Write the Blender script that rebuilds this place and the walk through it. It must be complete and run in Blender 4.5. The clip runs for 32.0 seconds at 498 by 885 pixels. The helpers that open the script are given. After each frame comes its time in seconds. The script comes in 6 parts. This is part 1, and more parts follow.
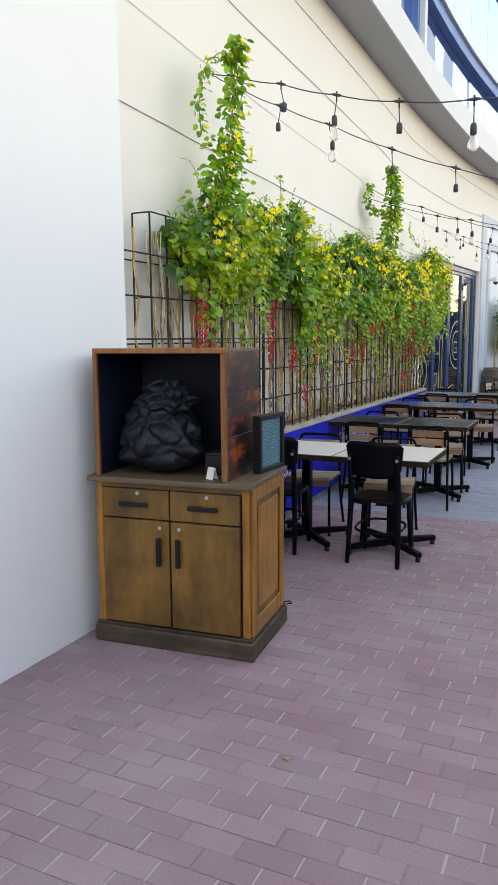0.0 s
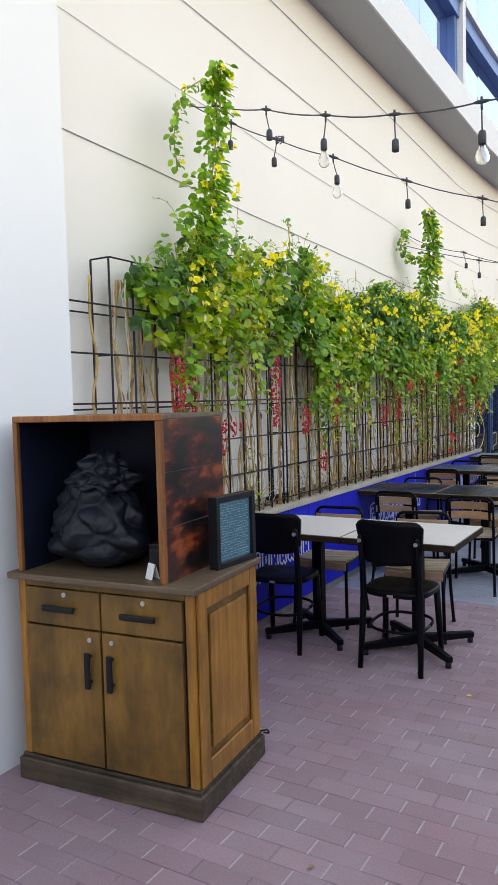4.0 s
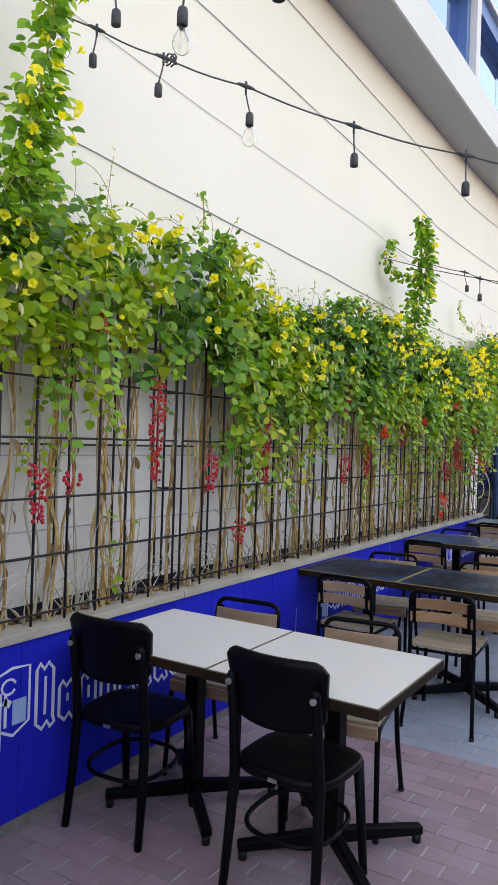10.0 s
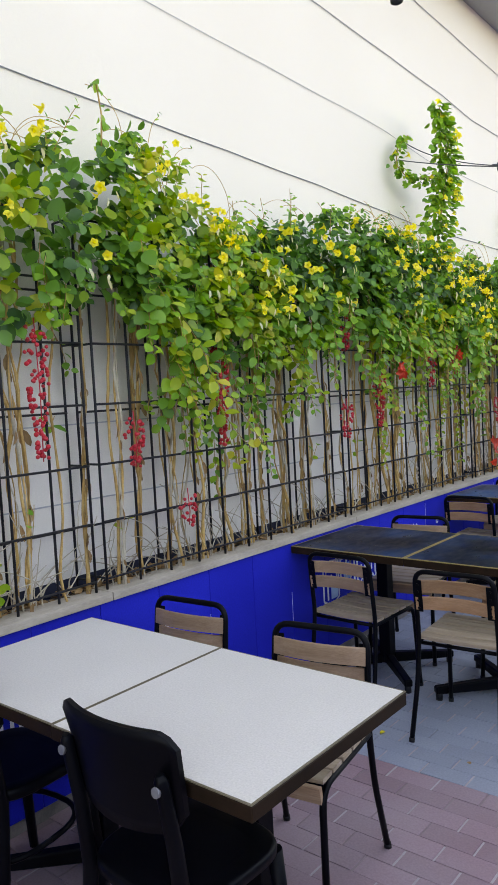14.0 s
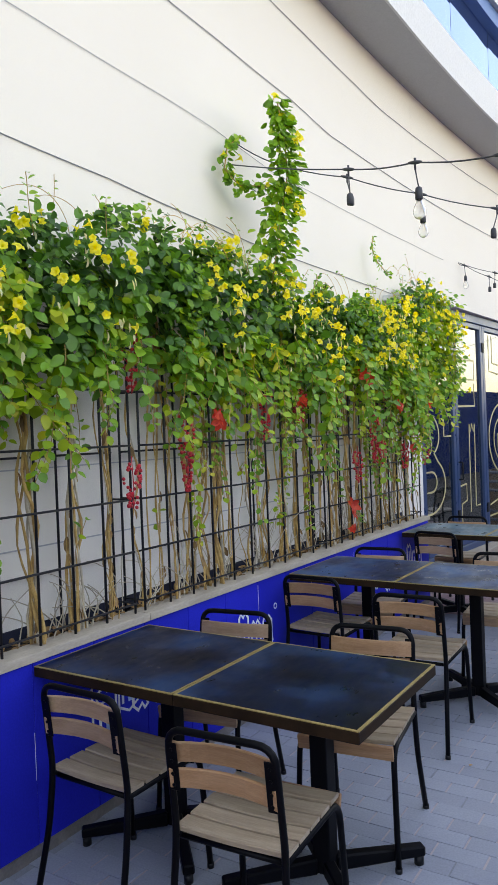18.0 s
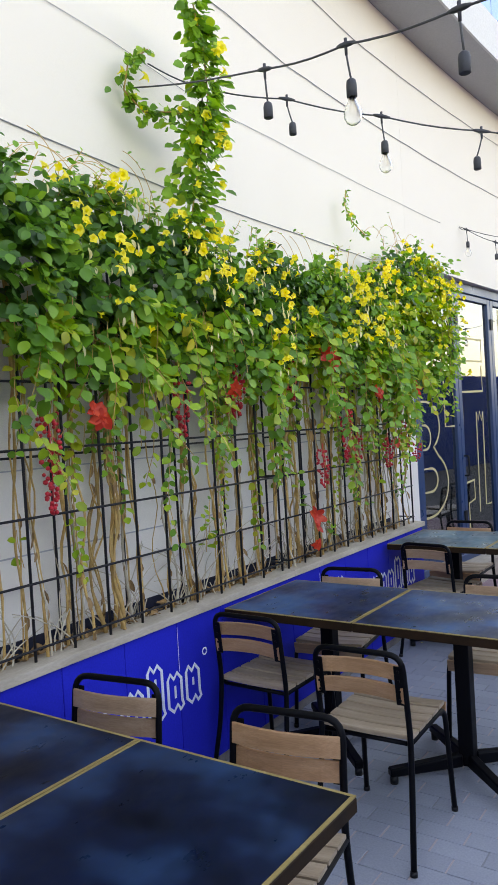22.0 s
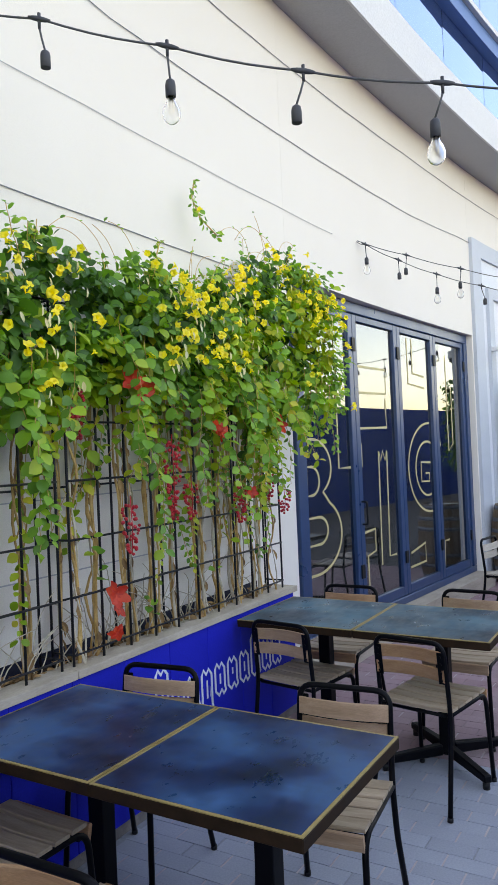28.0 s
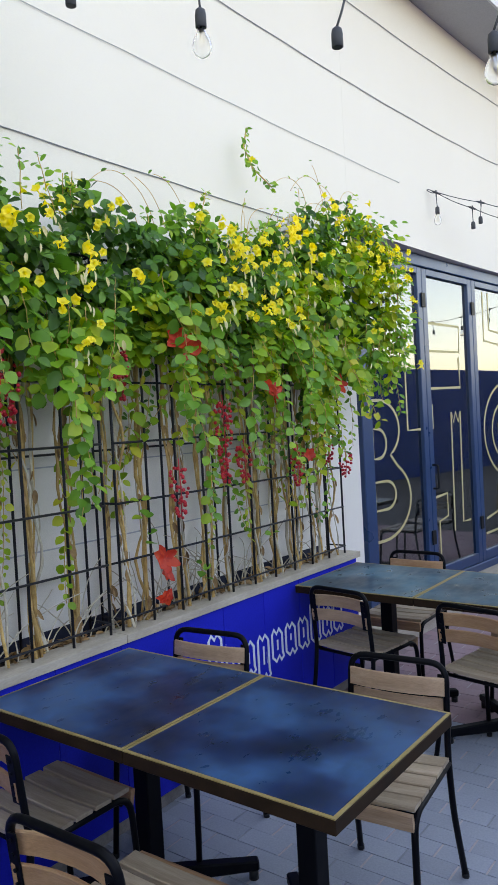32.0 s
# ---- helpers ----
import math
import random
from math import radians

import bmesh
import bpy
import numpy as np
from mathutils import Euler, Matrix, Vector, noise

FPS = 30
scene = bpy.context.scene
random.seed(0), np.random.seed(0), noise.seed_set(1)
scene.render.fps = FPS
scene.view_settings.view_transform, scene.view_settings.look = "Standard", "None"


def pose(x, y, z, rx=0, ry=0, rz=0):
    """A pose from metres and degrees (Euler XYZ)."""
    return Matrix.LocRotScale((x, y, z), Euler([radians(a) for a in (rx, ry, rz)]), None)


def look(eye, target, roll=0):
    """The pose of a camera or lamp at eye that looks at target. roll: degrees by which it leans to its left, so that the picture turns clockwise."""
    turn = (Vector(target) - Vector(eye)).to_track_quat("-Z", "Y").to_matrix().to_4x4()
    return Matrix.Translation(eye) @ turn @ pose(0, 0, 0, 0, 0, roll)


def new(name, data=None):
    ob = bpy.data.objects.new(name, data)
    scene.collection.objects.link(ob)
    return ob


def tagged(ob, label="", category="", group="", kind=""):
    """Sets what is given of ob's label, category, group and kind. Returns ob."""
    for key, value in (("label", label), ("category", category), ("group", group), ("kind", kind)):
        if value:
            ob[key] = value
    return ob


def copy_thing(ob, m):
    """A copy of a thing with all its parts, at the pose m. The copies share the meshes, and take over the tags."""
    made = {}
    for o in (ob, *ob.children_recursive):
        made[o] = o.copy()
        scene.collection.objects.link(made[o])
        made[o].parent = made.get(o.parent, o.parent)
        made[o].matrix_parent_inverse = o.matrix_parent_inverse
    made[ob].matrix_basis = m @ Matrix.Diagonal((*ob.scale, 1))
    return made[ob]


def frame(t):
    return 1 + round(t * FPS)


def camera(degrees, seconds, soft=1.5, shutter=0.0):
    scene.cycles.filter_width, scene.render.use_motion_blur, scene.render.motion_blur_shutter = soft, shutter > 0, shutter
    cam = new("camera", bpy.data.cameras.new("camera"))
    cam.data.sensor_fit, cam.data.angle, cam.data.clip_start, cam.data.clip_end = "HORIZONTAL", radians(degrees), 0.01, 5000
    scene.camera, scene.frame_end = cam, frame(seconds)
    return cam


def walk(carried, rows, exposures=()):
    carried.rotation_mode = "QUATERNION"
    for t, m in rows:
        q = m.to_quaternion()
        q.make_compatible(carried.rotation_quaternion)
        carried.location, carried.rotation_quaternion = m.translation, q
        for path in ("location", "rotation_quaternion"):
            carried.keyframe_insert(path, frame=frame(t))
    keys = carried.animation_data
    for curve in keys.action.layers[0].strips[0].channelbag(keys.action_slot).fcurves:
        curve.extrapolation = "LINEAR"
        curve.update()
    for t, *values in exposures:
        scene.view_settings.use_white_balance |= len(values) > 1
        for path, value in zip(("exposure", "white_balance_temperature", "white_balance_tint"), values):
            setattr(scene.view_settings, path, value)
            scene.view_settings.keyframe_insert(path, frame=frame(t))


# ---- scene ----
cam = camera(37.6, 32.0, soft=1.1)
PATH = [
    (0, (0.46, 0.149, 1.598), (-0.388, 1.939, 1.319), -0.4),
    (0.5, (0.493, 0.365, 1.598), (-0.455, 2.108, 1.346), 0.9),
    (1, (0.52, 0.509, 1.593), (-0.433, 2.26, 1.444), 0.8),
    (1.5, (0.429, 0.735, 1.598), (-0.458, 2.519, 1.415), 2.1),
    (2, (0.416, 0.917, 1.611), (-0.379, 2.74, 1.407), -1.3),
    (2.5, (0.462, 1.0, 1.623), (-0.503, 2.747, 1.487), -0.4),
    (3, (0.527, 1.053, 1.615), (-0.477, 2.78, 1.514), -0.9),
    (3.5, (0.557, 1.071, 1.592), (-0.45, 2.796, 1.485), -2.0),
    (5.5, (0.455, 1.225, 1.631), (-0.644, 2.89, 1.502), 1.5),
    (6, (0.392, 1.357, 1.616), (-0.639, 3.066, 1.485), 2.6),
    (6.5, (0.401, 1.517, 1.604), (-0.592, 3.248, 1.466), -1.0),
    (7, (0.476, 1.807, 1.605), (-0.587, 3.494, 1.461), -3.3),
    (7.5, (0.483, 1.987, 1.605), (-0.532, 3.706, 1.484), -2.1),
    (8, (0.403, 2.212, 1.601), (-0.589, 3.947, 1.529), 0.6),
    (8.5, (0.412, 2.418, 1.597), (-0.651, 4.108, 1.469), -1.6),
    (9, (0.486, 2.607, 1.603), (-0.706, 4.212, 1.547), -0.7),
    (9.5, (0.471, 2.709, 1.59), (-0.697, 4.333, 1.56), 0.6),
    (10, (0.346, 2.876, 1.624), (-0.724, 4.566, 1.616), 1.8),
    (10.5, (0.254, 3.022, 1.597), (-0.761, 4.744, 1.537), 0.6),
    (11, (0.315, 3.167, 1.607), (-0.737, 4.866, 1.532), -2.5),
    (11.5, (0.381, 3.38, 1.587), (-0.773, 5.006, 1.428), -1.9),
    (12, (0.357, 3.542, 1.582), (-0.742, 5.207, 1.431), -1.3),
    (12.5, (0.271, 3.735, 1.597), (-0.828, 5.404, 1.505), -0.3),
    (13, (0.319, 3.884, 1.619), (-0.911, 5.458, 1.527), -2.0),
    (13.5, (0.383, 3.98, 1.608), (-0.858, 5.543, 1.471), -2.4),
    (14, (0.417, 4.013, 1.606), (-0.854, 5.552, 1.479), -3.1),
    (14.5, (0.433, 4.069, 1.585), (-0.785, 5.652, 1.48), -3.4),
    (15, (0.441, 4.128, 1.606), (-0.709, 5.762, 1.51), -3.5),
    (15.5, (0.363, 4.286, 1.608), (-0.695, 5.984, 1.59), -1.3),
    (17.5, (0.323, 5.141, 1.629), (-0.785, 6.805, 1.646), 0.2),
    (18, (0.282, 5.31, 1.636), (-0.793, 6.997, 1.614), -2.2),
    (18.5, (0.285, 5.473, 1.638), (-0.914, 7.074, 1.639), 0.1),
    (19, (0.33, 5.596, 1.634), (-0.883, 7.186, 1.695), -1.5),
    (19.1, (0.33, 5.653, 1.623), (-0.846, 7.269, 1.703), -2.3),
    (19.5, (0.318, 5.677, 1.629), (-0.778, 7.349, 1.615), -1.2),
    (20, (0.201, 5.808, 1.64), (-0.77, 7.556, 1.591), 2.5),
    (20.5, (0.134, 5.961, 1.652), (-0.72, 7.769, 1.646), -1.4),
    (21, (0.107, 6.06, 1.641), (-0.825, 7.83, 1.631), -2.6),
    (21.5, (0.138, 6.254, 1.645), (-0.925, 7.948, 1.609), -2.2),
    (22, (0.187, 6.417, 1.641), (-0.947, 8.064, 1.599), -3.4),
    (22.5, (0.152, 6.557, 1.631), (-0.974, 8.207, 1.537), -1.1),
    (23, (0.104, 6.757, 1.652), (-0.957, 8.452, 1.613), -0.5),
    (23.5, (0.129, 6.98, 1.663), (-0.972, 8.65, 1.628), -2.6),
    (24, (0.207, 7.16, 1.66), (-0.959, 8.784, 1.636), -3.2),
    (24.5, (0.202, 7.323, 1.659), (-0.835, 9.03, 1.567), -2.9),
    (25, (0.164, 7.486, 1.642), (-0.761, 9.259, 1.653), -0.3),
    (25.5, (0.197, 7.616, 1.668), (-0.691, 9.408, 1.685), -1.7),
    (27.5, (0.214, 7.7, 1.688), (-0.786, 9.431, 1.68), -0.6),
    (28, (0.229, 7.695, 1.689), (-0.79, 9.415, 1.719), -2.5),
    (28.5, (0.239, 7.695, 1.687), (-0.793, 9.408, 1.71), -2.7),
    (29, (0.243, 7.703, 1.679), (-0.772, 9.426, 1.676), -3.4),
    (29.5, (0.227, 7.709, 1.674), (-0.816, 9.415, 1.626), -3.6),
    (30, (0.225, 7.72, 1.678), (-0.843, 9.41, 1.646), -3.2),
    (30.5, (0.23, 7.733, 1.676), (-0.905, 9.38, 1.664), -3.0),
    (31, (0.252, 7.759, 1.678), (-0.932, 9.371, 1.669), -3.4),
    (31.5, (0.274, 7.806, 1.666), (-0.953, 9.385, 1.619), -2.3),
    (32, (0.258, 7.882, 1.659), (-0.944, 9.479, 1.606), -3.1),
]
walk(cam, [(t, look(eye, target, roll)) for t, eye, target, roll in PATH], [(0, 2.56, 11500, 15.5), (6, 2.55, 10900, 18), (10, 2.54, 10750, 18), (12, 2.65, 10650, 17.5), (14, 2.61, 10600, 17.5), (18, 2.57, 10500, 17.5), (21, 2.52, 10500, 18), (23, 2.74, 10300, 17), (25, 2.64, 10200, 16.5), (28, 2.55, 10000, 16), (32, 2.52, 9700, 15.5)])

# ---------------------------------------------------------------- world and light
world = bpy.data.worlds.new("world")
scene.world = world
world.use_nodes = True
wn = world.node_tree.nodes
sky = wn.new("ShaderNodeTexSky")
sky.sky_type = "NISHITA"
sky.sun_disc = False
sky.sun_elevation = radians(48)
sky.sun_rotation = radians(-75)
sky.air_density = 1.0
sky.dust_density = 1.5
world.node_tree.links.new(sky.outputs[0], wn["Background"].inputs[0])
wn["Background"].inputs[1].default_value = 0.15

sun = new("sun", bpy.data.lights.new("sun", "SUN"))
sun.data.energy = 4.0
sun.data.angle = radians(0.5)
sun.data.color = (1.0, 0.94, 0.85)
sun.matrix_world = look((-20, 6, 24), (0, 0, 0))



# ---------------------------------------------------------------- materials
def shader(name, color, rough=0.6, metal=0.0, spec=0.5):
    m = bpy.data.materials.new(name)
    m.use_nodes = True
    b = m.node_tree.nodes["Principled BSDF"]
    b.inputs["Base Color"].default_value = (*color, 1)
    b.inputs["Roughness"].default_value = rough
    b.inputs["Metallic"].default_value = metal
    b.inputs["Specular IOR Level"].default_value = spec
    return m


def coords(nt, object_space=False):
    if object_space:
        return nt.nodes.new("ShaderNodeTexCoord").outputs["Object"]
    return nt.nodes.new("ShaderNodeNewGeometry").outputs["Position"]


def noise_tex(nt, vec, scale, detail=4.0, stretch=None, rough=0.55):
    if stretch:
        mp = nt.nodes.new("ShaderNodeMapping")
        mp.inputs["Scale"].default_value = stretch
        nt.links.new(vec, mp.inputs["Vector"])
        vec = mp.outputs[0]
    n = nt.nodes.new("ShaderNodeTexNoise")
    n.inputs["Scale"].default_value = scale
    n.inputs["Detail"].default_value = detail
    n.inputs["Roughness"].default_value = rough
    nt.links.new(vec, n.inputs["Vector"])
    return n.outputs["Fac"]


def ramp(nt, fac, stops):
    r = nt.nodes.new("ShaderNodeValToRGB")
    el = r.color_ramp.elements
    while len(el) < len(stops):
        el.new(0.5)
    for e, (p, c) in zip(el, stops):
        e.position, e.color = p, (*c, 1)
    nt.links.new(fac, r.inputs[0])
    return r.outputs[0]


def blend(nt, a, b, fac, mode="MIX"):
    mx = nt.nodes.new("ShaderNodeMix")
    mx.data_type, mx.blend_type = "RGBA", mode
    for sock, v in ((mx.inputs[6], a), (mx.inputs[7], b)):
        if isinstance(v, tuple):
            sock.default_value = (*v, 1)
        else:
            nt.links.new(v, sock)
    if isinstance(fac, float):
        mx.inputs[0].default_value = fac
    else:
        nt.links.new(fac, mx.inputs[0])
    return mx.outputs[2]


def bump(nt, fac, strength=0.3, dist=0.01):
    bp = nt.nodes.new("ShaderNodeBump")
    bp.inputs["Strength"].default_value = strength
    bp.inputs["Distance"].default_value = dist
    nt.links.new(fac, bp.inputs["Height"])
    nt.links.new(bp.outputs[0], nt.nodes["Principled BSDF"].inputs["Normal"])


def rand_tint(nt, col, amount=0.25, island=False):
    """Vary brightness piece by piece."""
    if island:
        r = nt.nodes.new("ShaderNodeNewGeometry").outputs["Random Per Island"]
    else:
        r = nt.nodes.new("ShaderNodeObjectInfo").outputs["Random"]
    g = ramp(nt, r, [(0.0, (1 - amount,) * 3), (1.0, (1 + amount,) * 3)])
    return blend(nt, col, g, 1.0, "MULTIPLY")


def surface(name, c1, c2, rough=0.6, scale=8.0, fine=90.0, bumpy=0.15, dist=0.004, metal=0.0, spec=0.5, stretch=None,
            tint=0.0, island=False, object_space=False, rough2=None):
    """A surface with variation at two scales, fine relief and uneven gloss."""
    m = shader(name, c1, rough, metal, spec)
    nt = m.node_tree
    v = coords(nt, object_space)
    big = noise_tex(nt, v, scale, 5.0, stretch)
    small = noise_tex(nt, v, fine, 3.0, stretch)
    col = ramp(nt, big, [(0.3, c1), (0.7, c2)])
    col = blend(nt, col, ramp(nt, small, [(0.3, (0.86,) * 3), (0.7, (1.1,) * 3)]), 0.7, "MULTIPLY")
    if tint:
        col = rand_tint(nt, col, tint, island)
    b = nt.nodes["Principled BSDF"]
    nt.links.new(col, b.inputs["Base Color"])
    lo, hi = rough, rough2 if rough2 is not None else min(1.0, rough + 0.15)
    mr = nt.nodes.new("ShaderNodeMapRange")
    mr.inputs[1].default_value, mr.inputs[2].default_value = 0.3, 0.7
    mr.inputs[3].default_value, mr.inputs[4].default_value = lo, hi
    nt.links.new(big, mr.inputs[0])
    nt.links.new(mr.outputs[0], b.inputs["Roughness"])
    if bumpy:
        bump(nt, small, bumpy, dist)
    return m


def wood(name, c1, c2, c3, rough=0.5, along=(1, 14, 14), scale=3.0, tint=0.12, object_space=True, dist=0.002, stain=0.0):
    m = shader(name, c1, rough)
    nt = m.node_tree
    v = coords(nt, object_space)
    g = noise_tex(nt, v, scale, 6.0, along, 0.6)
    f = noise_tex(nt, v, scale * 9, 3.0, along, 0.6)
    big = noise_tex(nt, v, 1.7, 3.0)
    col = ramp(nt, g, [(0.25, c1), (0.5, c2), (0.75, c3)])
    col = blend(nt, col, ramp(nt, f, [(0.35, (0.8,) * 3), (0.65, (1.08,) * 3)]), 0.7, "MULTIPLY")
    col = blend(nt, col, ramp(nt, big, [(0.3, (0.82,) * 3), (0.7, (1.12,) * 3)]), 0.8, "MULTIPLY")
    if stain:
        grime = noise_tex(nt, v, 3.6, 6.0, (1.0, 1.0, 0.8), 0.62)
        col = blend(nt, col, ramp(nt, grime, [(0.44, (1.1, 1.08, 1.0)), (0.66, (0.42, 0.45, 0.42))]), stain, "MULTIPLY")
    col = rand_tint(nt, col, tint)
    nt.links.new(col, nt.nodes["Principled BSDF"].inputs["Base Color"])
    bump(nt, f, 0.25, dist)
    return m


M = {}
M["wall_cream"] = surface("cream_render", (0.80, 0.752, 0.69), (0.83, 0.785, 0.73), 0.85, 0.8, 420.0, 0.02, 0.003)
M["wall_white"] = surface("white_render", (0.79, 0.79, 0.775), (0.83, 0.83, 0.82), 0.85, 0.9, 420.0, 0.08, 0.003)
M["soffit"] = surface("grey_soffit_paint", (0.42, 0.425, 0.455), (0.46, 0.465, 0.49), 0.75, 0.7, 90.0, 0.05, 0.002)
M["fascia"] = surface("light_grey_cladding", (0.60, 0.61, 0.63), (0.66, 0.67, 0.68), 0.5, 0.8, 60.0, 0.04, 0.002)
M["bluegrey"] = surface("pale_blue_grey_paint", (0.50, 0.55, 0.62), (0.56, 0.60, 0.66), 0.6, 1.0, 80.0, 0.06, 0.002)
M["paleblue"] = surface("very_pale_blue_wall", (0.70, 0.74, 0.80), (0.75, 0.78, 0.83), 0.7, 1.0, 80.0, 0.06, 0.002)
M["paver_red"] = surface("dusty_red_paver", (0.290, 0.172, 0.195), (0.330, 0.245, 0.268), 0.82, 1.6, 120.0, 0.25, 0.004, tint=0.095)
M["paver_grey"] = surface("blue_grey_paver", (0.248, 0.278, 0.338), (0.30, 0.33, 0.39), 0.8, 1.6, 120.0, 0.35, 0.004, tint=0.07)
M["paver_red_far"] = surface("dusty_red_paver_far", (0.290, 0.172, 0.195), (0.330, 0.245, 0.268), 0.82, 1.6, 120.0, 0.25, 0.004, tint=0.095, island=True)
M["paver_grey_far"] = surface("blue_grey_paver_far", (0.248, 0.278, 0.338), (0.30, 0.33, 0.39), 0.8, 1.6, 120.0, 0.35, 0.004, tint=0.07, island=True)
M["joint"] = surface("pale_joint_sand", (0.37, 0.315, 0.325), (0.45, 0.39, 0.40), 0.95, 6.0, 220.0, 0.4, 0.004)
M["joint_dark"] = surface("dark_joint_sand", (0.24, 0.175, 0.19), (0.30, 0.225, 0.24), 0.95, 6.0, 220.0, 0.4, 0.004)
M["joint_grey"] = surface("blue_grey_joint_sand", (0.215, 0.235, 0.275), (0.265, 0.285, 0.325), 0.95, 6.0, 220.0, 0.4, 0.004)
M["asphalt"] = surface("dark_asphalt_ground", (0.05, 0.05, 0.052), (0.08, 0.08, 0.082), 0.9, 0.6, 40.0, 0.3, 0.004)
M["blue_tile"] = surface("cobalt_blue_panel", (0.0, 0.017, 0.44), (0.0, 0.022, 0.52), 0.30, 1.5, 120.0, 0.03, 0.001, tint=0.08, spec=0.10)
M["white_print"] = surface("white_vinyl_print", (0.72, 0.76, 0.82), (0.80, 0.83, 0.88), 0.45, 6.0, 150.0, 0.03, 0.001)
M["pale_print"] = surface("pale_blue_vinyl_print", (0.30, 0.50, 0.78), (0.38, 0.56, 0.82), 0.45, 20.0, 250.0, 0.03, 0.001)
M["ledge"] = surface("beige_stone_coping", (0.37, 0.31, 0.245), (0.52, 0.45, 0.37), 0.7, 5.0, 60.0, 0.3, 0.004, tint=0.08, stretch=(2.5, 0.7, 2.5))
M["plinth"] = surface("dirty_concrete_plinth", (0.17, 0.15, 0.14), (0.30, 0.27, 0.25), 0.9, 9.0, 90.0, 0.5, 0.006)
M["soil"] = surface("dark_soil", (0.035, 0.026, 0.02), (0.07, 0.05, 0.038), 0.95, 14.0, 80.0, 0.9, 0.02)
M["liner"] = surface("dark_blue_liner", (0.012, 0.016, 0.035), (0.02, 0.025, 0.05), 0.6, 5.0, 80.0, 0.2, 0.004, spec=0.3)
M["trellis"] = surface("black_painted_rod", (0.010, 0.011, 0.016), (0.02, 0.02, 0.026), 0.45, 9.0, 140.0, 0.1, 0.001, spec=0.3)
M["tube"] = surface("black_powder_coated_tube", (0.0015, 0.0018, 0.003), (0.003, 0.0036, 0.006), 0.36, 9.0, 220.0, 0.05, 0.0006, spec=0.12)
M["base"] = surface("black_cast_iron_base", (0.0015, 0.0018, 0.003), (0.003, 0.0036, 0.006), 0.42, 9.0, 160.0, 0.12, 0.001, spec=0.12)
M["blackwood"] = surface("black_lacquered_wood", (0.0015, 0.0018, 0.003), (0.003, 0.0036, 0.006), 0.36, 6.0, 90.0, 0.05, 0.001, spec=0.12)
# seat wood made paler to hold the sky's glare on the flat slats
M["slat_seat"] = wood("glare_pale_seat_slat", (0.31, 0.225, 0.152), (0.41, 0.31, 0.22), (0.51, 0.405, 0.30), 0.5, tint=0.16)
M["slat"] = wood("oiled_teak_slat", (0.37, 0.185, 0.088), (0.47, 0.25, 0.132), (0.56, 0.33, 0.188), 0.55, tint=0.16)
M["slat_grey"] = wood("weathered_grey_brown_slat", (0.36, 0.212, 0.128), (0.46, 0.285, 0.18), (0.55, 0.37, 0.25), 0.6, tint=0.14)
M["slat_pale"] = wood("bleached_pale_slat", (0.50, 0.44, 0.36), (0.58, 0.52, 0.44), (0.66, 0.60, 0.52), 0.65, tint=0.1)
M["brass"] = surface("dull_brass_edging", (0.34, 0.24, 0.09), (0.42, 0.31, 0.13), 0.45, 12.0, 120.0, 0.1, 0.001, metal=0.35)
M["dark_edge"] = surface("dark_bronze_edge", (0.016, 0.009, 0.005), (0.034, 0.018, 0.010), 0.55, 10.0, 120.0, 0.1, 0.001, spec=0.12)
M["top_white"] = surface("off_white_laminate", (0.665, 0.625, 0.585), (0.705, 0.665, 0.625), 0.42, 3.0, 180.0, 0.03, 0.0006)
M["olive_edge"] = surface("olive_brown_edge_line", (0.16, 0.13, 0.08), (0.20, 0.165, 0.11), 0.5, 12.0, 120.0, 0.1, 0.001)


def table_stone(name, dark, mid, light, shift=0.0, spec=0.28):
    """Dark tabletop paint with pale blue wiped smears and black scuffs."""
    m = shader(name, mid, 0.3, 0.0, spec)
    nt = m.node_tree
    v = coords(nt)
    a = noise_tex(nt, v, 2.6, 3.0, (1.0, 1.25, 1.0), 0.5)
    b = noise_tex(nt, v, 11.0, 5.0, (1.6, 0.7, 1.0), 0.65)
    c = noise_tex(nt, v, 6.0, 4.0, (0.8, 1.9, 1.0), 0.6)
    col = ramp(nt, a, [(0.34 - shift, dark), (0.50 - shift, mid), (0.66 - shift, light)])
    col = blend(nt, col, ramp(nt, b, [(0.34, (0.72,) * 3), (0.66, (1.28,) * 3)]), 0.7, "MULTIPLY")
    col = blend(nt, col, ramp(nt, c, [(0.28, (0.35,) * 3), (0.44, (1.0,) * 3)]), 0.22, "MULTIPLY")
    bs = nt.nodes["Principled BSDF"]
    nt.links.new(col, bs.inputs["Base Color"])
    mr = nt.nodes.new("ShaderNodeMapRange")
    mr.inputs[1].default_value, mr.inputs[2].default_value = 0.3, 0.7
    mr.inputs[3].default_value, mr.inputs[4].default_value = 0.24, 0.46
    nt.links.new(b, mr.inputs[0])
    nt.links.new(mr.outputs[0], bs.inputs["Roughness"])
    bump(nt, noise_tex(nt, v, 140.0), 0.04, 0.001)
    return m


